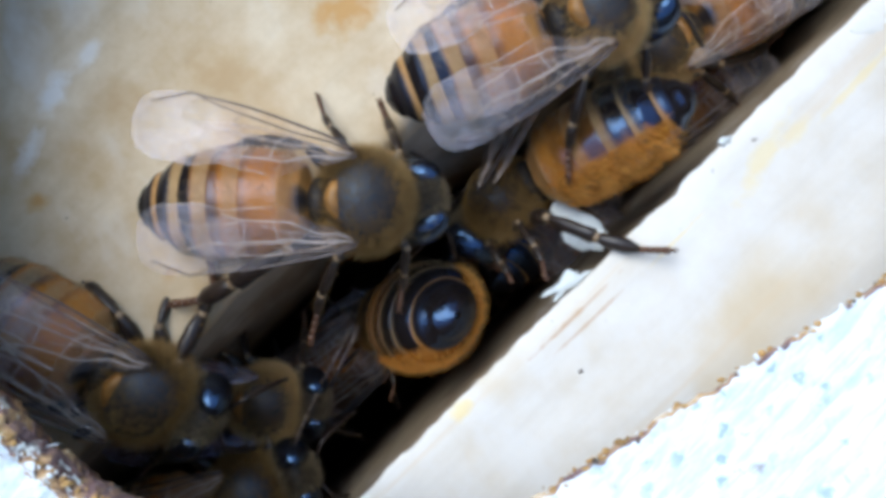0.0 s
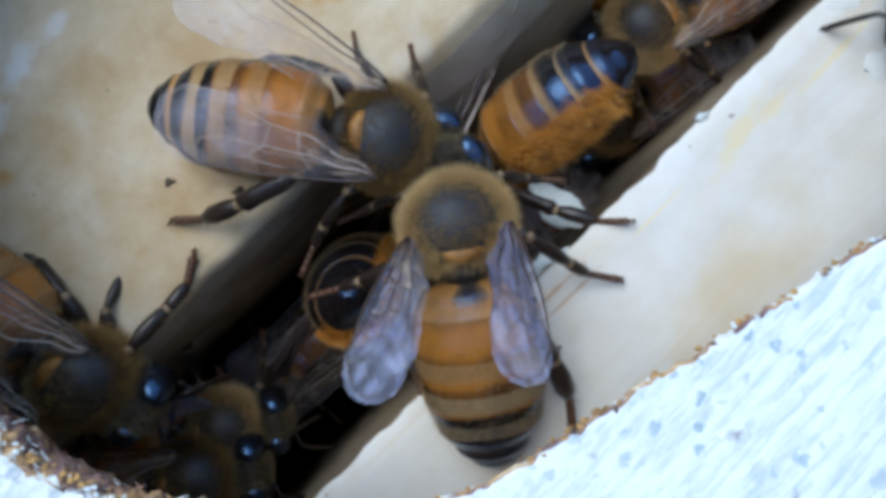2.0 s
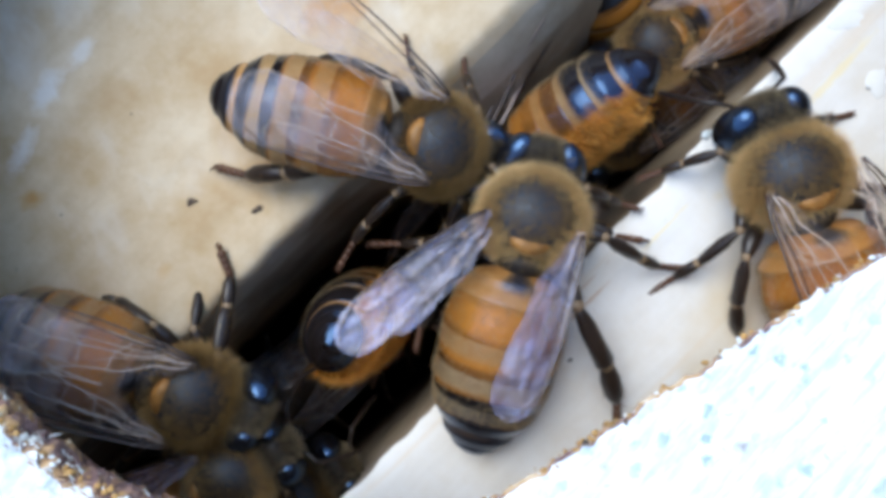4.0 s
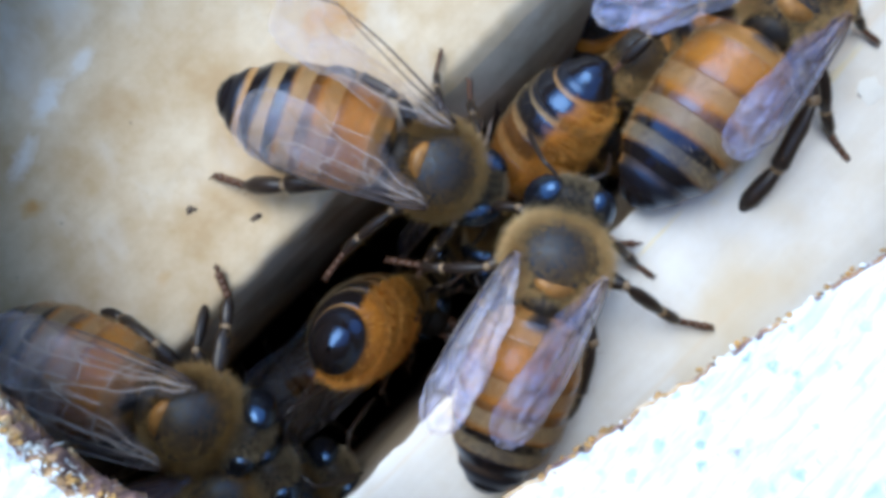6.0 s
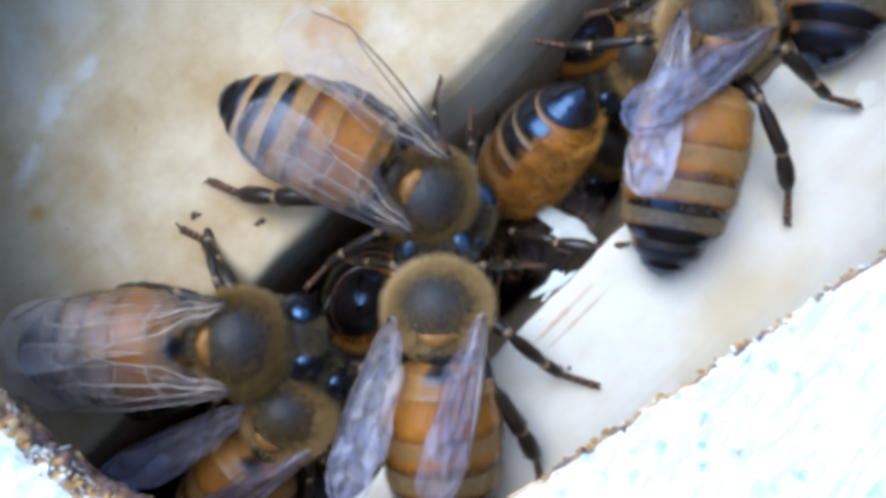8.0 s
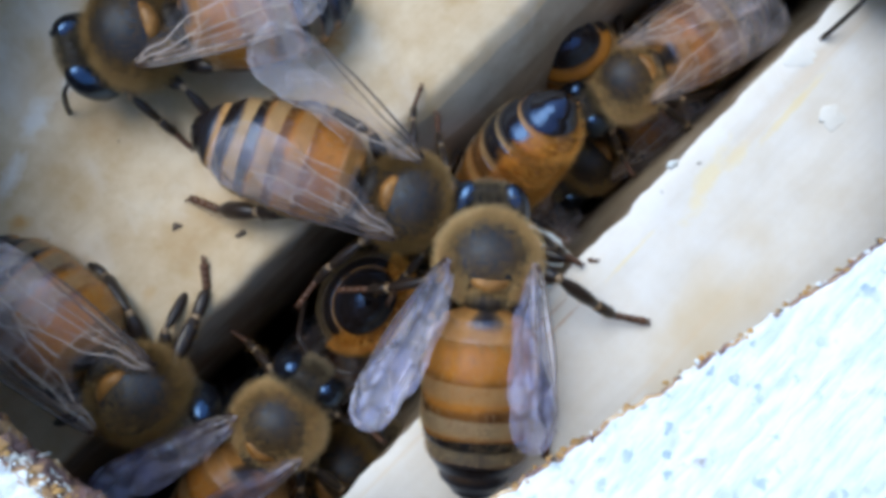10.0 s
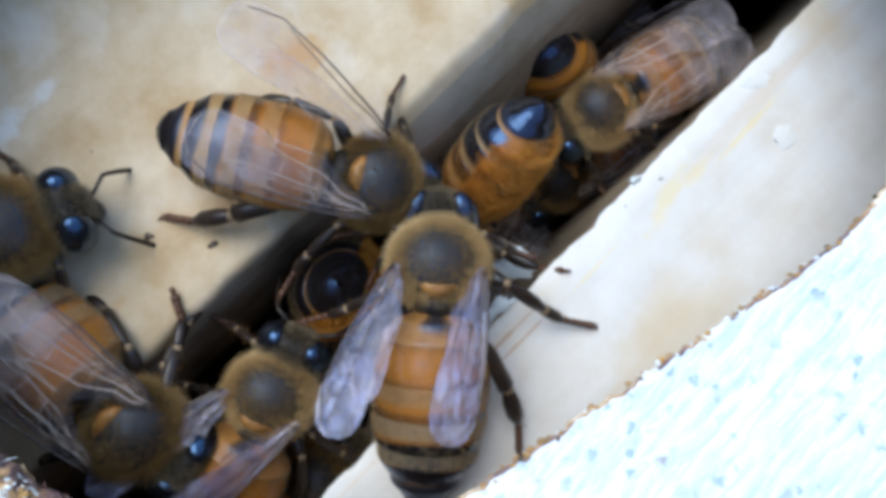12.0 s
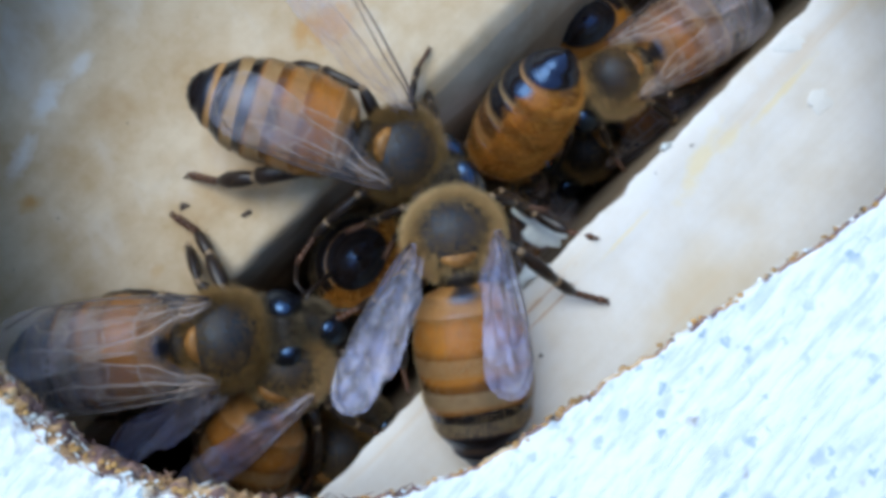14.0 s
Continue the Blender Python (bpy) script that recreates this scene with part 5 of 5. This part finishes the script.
    rows_m = [
        (0, pose(-0.00256, 0.01991, 0.00280, 0, -1.3, -122.7)), (8.6, pose(-0.00358, 0.01686, 0.00280, 0, -1.3, -130.2)),
        (9.4, pose(-0.00744, 0.01220, 0.00280, 0, -1.3, -151.7)), (9.9, pose(-0.01132, 0.00949, 0.00280, 0, -1.3, -160.7)),
        (10.3, pose(-0.01442, 0.00800, 0.00280, 0, -1.3, -166.7)), (10.4, pose(-0.01620, 0.00633, 0.00280, 0, -1.3, -157.2)),
        (10.5, pose(-0.01610, 0.00483, 0.00280, 0, -1.3, -151.8)), (10.6, pose(-0.01588, 0.00356, 0.00280, 0, -1.3, -155.5)),
        (10.7, pose(-0.01713, 0.00440, 0.00280, 0, -1.3, -180.6)), (10.8, pose(-0.01744, 0.00493, 0.00280, 0, -1.3, -182.0)),
        (10.9, pose(-0.01714, 0.00587, 0.00280, 0, -1.3, -205.4)), (11, pose(-0.01843, 0.00485, 0.00280, 0, -1.3, -208.1)),
        (11.1, pose(-0.01921, 0.00420, 0.00280, 0, -1.3, -209.7)), (11.2, pose(-0.01961, 0.00401, 0.00280, 0, -1.3, -211.5)),
        (11.4, pose(-0.02160, 0.00706, 0.00280, 0, -1.3, -235.5)), (11.6, pose(-0.02071, 0.00537, 0.00280, 0, -1.3, -271.0)),
        (11.8, pose(-0.01750, 0.00268, 0.00280, 0, -1.3, -329.6)), (12, pose(-0.01535, 0.00184, 0.00280, 0, -1.3, -336.5)),
        (12.15, pose(-0.01461, 0.00344, 0.00280, 0, -1.3, -315.0)), (12.3, pose(-0.01432, 0.00569, 0.00280, 0, -1.3, -292.0)),
        (12.5, pose(-0.01590, 0.00840, 0.00280, 0, -1.3, -271.7)), (12.65, pose(-0.01790, 0.00825, 0.00280, 0, -1.3, -240.5)),
        (12.8, pose(-0.01891, 0.00715, 0.00280, 0, -1.3, -205.6)), (13, pose(-0.02030, 0.00596, 0.00280, 0, -1.3, -182.5)),
        (13.1, pose(-0.02194, 0.00520, 0.00280, 0, -1.3, -181.1)), (13.3, pose(-0.02445, 0.00369, 0.00280, 0, -1.3, -176.2)),
        (13.6, pose(-0.03068, 0.00287, 0.00280, 0, -1.3, -177.8)), (14, pose(-0.03531, 0.00290, 0.00280, 0, -1.3, -177.9)),
    ]
    walk(bee_m, rows_m)
    rows_n = [
        (0, pose(0.02526, 0.01602, 0.00280, 0, -1.2, -149.6)), (9.6, pose(0.02499, 0.01662, 0.00280, 0, -1.2, -152.2)),
        (10.1, pose(0.02065, 0.01386, 0.00280, 0, -1.2, -151.7)), (10.3, pose(0.01788, 0.01202, 0.00280, 0, -1.2, -157.7)),
        (10.4, pose(0.01626, 0.01102, 0.00280, 0, -1.2, -160.7)), (10.5, pose(0.01525, 0.01022, 0.00280, 0, -1.2, -162.0)),
        (10.6, pose(0.01376, 0.00947, 0.00280, 0, -1.2, -161.4)), (10.8, pose(0.01427, 0.00839, 0.00280, 0, -1.2, -154.6)),
        (11, pose(0.01395, 0.00753, 0.00280, 0, -1.2, -149.6)), (11.1, pose(0.01347, 0.00681, 0.00280, 0, -1.2, -145.4)),
        (11.2, pose(0.01375, 0.00460, 0.00280, 0, -1.2, -135.9)), (11.3, pose(0.01433, 0.00288, 0.00280, 0, -1.2, -129.9)),
        (11.4, pose(0.01349, 0.00065, 0.00280, 0, -1.2, -128.4)), (11.5, pose(0.01412, -0.00217, 0.00280, 0, -1.2, -114.9)),
        (11.6, pose(0.01461, -0.00527, 0.00280, 0, -1.2, -107.6)), (11.7, pose(0.01536, -0.00789, 0.00280, 0, -1.2, -100.8)),
        (11.9, pose(0.01741, -0.01029, 0.00280, 0, -1.2, -89.1)), (12.3, pose(0.02142, -0.01343, 0.00280, 0, -1.2, -61.3)),
        (14, pose(0.02050, -0.01442, 0.00280, 0, -1.2, -61.4)),
    ]
    walk(bee_n, rows_n)
    footholds = [
        (bee_b, rows_b, "hind", 1, [(0, 0.00811, 0.00038, 0.00025), (14, 0.00811, 0.00038, 0.00025)]),
        (bee_d, rows_d, "front", 1, [(0, -0.01025, -0.00143, 0.00025), (1, -0.00990, -0.00113, 0.00025), (2, -0.00926, -0.00059, 0.00025), (3, -0.00943, -0.00066, 0.00025), (5.3, -0.00956, -0.00050, 0.00025), (6.5, -0.00948, -0.00049, 0.00025), (8, -0.00946, -0.00064, 0.00025), (10.5, -0.00942, -0.00052, 0.00025), (11.5, -0.00949, -0.00060, 0.00025), (13, -0.00950, -0.00062, 0.00025), (14, -0.00952, -0.00063, 0.00025)]),
        (bee_a, rows_a, "hind", -1, [(0, -0.01336, -0.00314, 0.00025), (0.5, -0.01337, -0.00315, 0.00025), (1, -0.01347, -0.00345, 0.00025), (1.5, -0.01058, -0.00005, 0.00025), (2, -0.01043, 0.00021, 0.00025), (3, -0.01028, 0.00042, 0.00025), (3.2, -0.00993, 0.00320, 0.00025), (5.3, -0.00990, 0.00324, 0.00025), (6, -0.00988, 0.00324, 0.00025), (6.5, -0.00983, 0.00338, 0.00025), (8, -0.00993, 0.00324, 0.00025), (10.3, -0.00989, 0.00312, 0.00025), (11, -0.00962, 0.00320, 0.00025), (11.5, -0.00970, 0.00321, 0.00025), (12, -0.00880, 0.00279, 0.00025), (13, -0.00983, 0.00314, 0.00025), (14, -0.00969, 0.00320, 0.00025)]),
        (bee_a, rows_a, "middle", 1, [(0, -0.00592, 0.00693, 0.00025), (1, -0.00499, 0.00666, 0.00025), (2, -0.00279, 0.00726, 0.00025), (3, -0.00216, 0.00822, 0.00025), (5.3, 0.00014, 0.00858, 0.00025), (6.5, 0.00010, 0.00855, 0.00025), (8, 0.00008, 0.00862, 0.00025), (10.3, 0.00012, 0.00864, 0.00025), (11, 0.00061, 0.00862, 0.00025), (11.5, 0.00020, 0.00885, 0.00025), (12, 0.00037, 0.00877, 0.00025), (13, 0.00028, 0.00877, 0.00025), (14, 0.00030, 0.00888, 0.00025)]),
        (bee_f, rows_f, "hind", -1, [(1.5, 0.00591, -0.00837, 0.00025), (2, 0.00607, -0.00826, 0.00025), (2.5, 0.00610, -0.00825, 0.00025), (3, 0.00562, -0.00841, 0.00025), (3.2, 0.00550, -0.00833, 0.00025), (5.3, 0.01097, -0.00496, 0.00025), (5.5, 0.01146, -0.00390, 0.00025)]),
        (bee_f, rows_f, "middle", -1, [(1.5, 0.00777, -0.00642, 0.00025), (2, 0.00835, -0.00225, 0.00025), (2.5, 0.00747, -0.00239, 0.00025), (3, 0.00607, -0.00314, 0.00025), (3.2, 0.00600, -0.00305, 0.00025), (5.3, 0.01730, 0.00252, 0.00025), (5.5, 0.01777, 0.00321, 0.00025)]),
        (bee_h, rows_h, "middle", -1, [(5.9, 0.01170, -0.00334, 0.00025), (6.5, 0.01162, -0.00322, 0.00025), (6.8, 0.01170, -0.00278, 0.00025), (7, 0.01433, 0.00025, 0.00025), (7.4, 0.01730, 0.00284, 0.00025), (7.5, 0.01824, 0.00368, 0.00025), (8, 0.01878, 0.00605, 0.00025)]),
        (bee_h, rows_h, "hind", -1, [(6.8, 0.00674, -0.00766, 0.00025), (7, 0.00765, -0.00740, 0.00025), (7.3, 0.01249, -0.00272, 0.00025), (7.5, 0.01518, 0.00029, 0.00025), (8, 0.01547, 0.00033, 0.00025)]),
        (bee_i, rows_i, "hind", -1, [(7.8, 0.00398, -0.00979, 0.00025), (8, 0.00389, -0.00929, 0.00025), (8.2, 0.00431, -0.00870, 0.00025), (10.3, 0.00580, -0.00842, 0.00025), (12, 0.00590, -0.00773, 0.00025), (12.5, 0.00481, -0.00816, 0.00025), (13, 0.00504, -0.00792, 0.00025), (14, 0.00416, -0.00765, 0.00025)]),
        (bee_i, rows_i, "middle", -1, [(7.5, 0.00601, -0.00824, 0.00025), (8, 0.00656, -0.00564, 0.00025), (8.2, 0.00675, -0.00541, 0.00025), (10.3, 0.01103, -0.00240, 0.00025), (10.5, 0.01116, -0.00228, 0.00025), (11, 0.01113, -0.00222, 0.00025), (11.5, 0.01096, -0.00228, 0.00025), (12, 0.00917, -0.00203, 0.00025), (12.5, 0.00836, -0.00240, 0.00025), (13, 0.00835, -0.00243, 0.00025), (14, 0.00832, -0.00238, 0.00025)]),
    ]
    # end of bee paths

    # wings that open and close: seconds and spread
    wing_beats = [
        (bee_a, 1, [(0, 19, 8), (1.5, 24, 7), (3.2, 30, 6), (5.3, 22, 8), (8.2, 22, 8), (10.3, 26, 10), (11, 38, 12), (12, 30, 8), (14, 40, 10)]),
        (bee_a, -1, [(0, 8, 5), (1.5, 5, 5), (3, -1, 5), (6, 3, 5), (11, 1, 5), (14, 0, 5)]),
        (bee_f, 1, [(0, 30, 8), (1.2, 36, 30, -10), (1.5, 36, 50, 0), (2, 36, 52, -8), (2.5, 40, 54, -16), (3.2, 43, 42, -16), (4, 42, 10), (5.3, 42, 6), (14, 30, 6)]),
        (bee_f, -1, [(0, 2, 8), (1.2, 2, 30, -10), (1.5, 2, 52, 0), (2, 0, 52, -8), (2.5, -6, 54, -14), (3, -18, 40, -14), (3.2, -20, 26, -15), (4, -4, 12), (5.3, 1, 8), (14, 1, 8)]),
        (bee_e, -1, [(0, 15, 6), (0.5, 20, 8), (0.8, 36, 9), (1.3, 36, 9), (14, 20, 6)]),
        (bee_h, 1, [(0, 13, 6), (7.3, 18, 12), (7.5, 18, 14), (8, 12, 7), (8.2, 10, 7), (14, 10, 6)]),
        (bee_h, -1, [(0, -3, 7), (7.3, -12, 10), (7.5, -14, 10), (8, -40, 10), (8.2, -34, 9), (14, -10, 7)]),
        (bee_i, 1, [(0, 12, 8), (7.5, 12, 8), (8.2, 28, 8), (10.3, 34, 21), (10.5, 37, 23), (11, 37, 19), (12, 26, 22), (13, 38, 18), (13.5, 38, 20), (14, 39, 20)]),
        (bee_i, -1, [(0, 8, 8), (7.5, 8, 8), (8.2, -15, 9), (10.3, 9, 25), (10.5, 10, 31), (11, 10, 17), (11.5, 10, 17), (12, -4, 23), (12.5, -2, 25), (13, 2, 29), (13.5, 2, 31), (14, -1, 31)]),
        (bee_m, 1, [(0, 4, 5), (10.55, 4, 5), (10.7, 16, 6), (10.85, 52, 8), (11.2, 55, 8), (11.8, 16, 5), (14, 12, 5)]),
        (bee_m, -1, [(0, 3, 5), (10.7, 4, 6), (10.9, 36, 10), (11.2, 32, 10), (11.8, 10, 5), (14, 8, 5)]),
        (bee_j, 1, [(0, 10, 6), (6, 12, 6), (8, 33, 6), (14, 35, 6)]),
        (bee_j, -1, [(0, 8, 7), (6, 4, 7), (8, -16, 7), (14, -20, 7)]),
    ]
    for bee, side, rows in wing_beats:
        for key in ("fore", "hindwing"):
            walk(BEE_WINGS[bee.name, side, key], [(t, wing_pose(side, a, up, key == "hindwing", *roll)) for t, a, up, *roll in rows])

    # feet that stay on the wood while the body moves over them
    planted = set()
    for bee, path, which, side, spots in footholds:
        for leg, hip, rest, kind, s in BEE_LEGS[bee.name]:
            if (kind, s) == (which, side):
                ends = [Vector((x, side * y, z)) * MM for x, y, z in (LEGS[which][0], LEGS[which][4])]
                toe, rows, reach = ends[1] - ends[0], [], []
                knee = Vector([a * b for a, b in zip(LEGS[which][1], (1, side, 1))]) * MM - ends[0]
                for t, m in path:
                    if t < spots[0][0] - 0.15 or t > spots[-1][0] + 0.15:
                        rows.append((t, Matrix.Translation(hip) @ pose(0, 0, 0, 0, 0, rest)))
                        continue
                    i = max([0] + [k for k in range(len(spots) - 1) if spots[k][0] <= t])
                    (t0, *p), (t1, *q) = spots[i], spots[min(i + 1, len(spots) - 1)]
                    k = min(max((t - t0) / max(t1 - t0, 0.01), 0), 1)
                    spot = Vector(p).lerp(Vector(q), k)
                    way = (m @ Matrix.Diagonal((*bee.scale, 1))).inverted() @ spot - hip
                    reach.append(way.length / toe.length)
                    turn = toe.rotation_difference(way)
                    axis = way.normalized()
                    bent, up = turn @ knee, m.to_3x3().inverted() @ Vector((0, 0, 1))
                    bent, up = bent - axis * bent.dot(axis), up - axis * up.dot(axis)
                    twist = math.atan2(axis.dot(bent.cross(up)), bent.dot(up))
                    rows.append((t, Matrix.Translation(hip) @ Matrix.Rotation(twist, 4, axis) @ turn.to_matrix().to_4x4()))
                reach = sorted(reach)[len(reach) // 2]
                leg.scale = [min(max(reach, 0.75), 1.6)] * 3
                walk(leg, rows)
                planted.add(leg)

    # steps: each leg swings about its hip while its bee walks
    strides = [
        (bee_a, [(0.2, 1.8), (2.2, 3.0), (10.4, 11.2)]), (bee_d, [(0.6, 1.6), (2.2, 3.2), (6.8, 7.6), (12, 13.6)]), (bee_e, [(0, 1.6)]),
        (bee_f, [(0.4, 1.7), (3.2, 7)]), (bee_g, [(2, 2.9), (3.2, 6)]), (bee_h, [(4.8, 6), (6.6, 9.5)]), (bee_i, [(6.4, 8.2), (8.6, 10.3)]),
        (bee_m, [(9, 13.6)]), (bee_n, [(9.8, 12.2)]), (bee_j, [(1.6, 3), (6, 7.4)]),
    ]
    for bee, spans in strides:
        for leg, hip, rest, which, side in BEE_LEGS[bee.name]:
            if leg in planted:
                continue
            phase = math.pi * ((which == "middle") ^ (side > 0))
            rows = {0.0: 0.0, 14.0: 0.0}
            for a, b in spans:
                rows.update({round(a + 0.1 * k, 2): 14 * math.sin(math.tau * 2.6 * 0.1 * k + phase) * (0 < k < round((b - a) * 10)) for k in range(round((b - a) * 10) + 1)})
            walk(leg, [(t, Matrix.Translation(hip) @ pose(0, 0, 0, 0, -abs(y) * 0.4, rest + y)) for t, y in sorted(rows.items())])


motions()
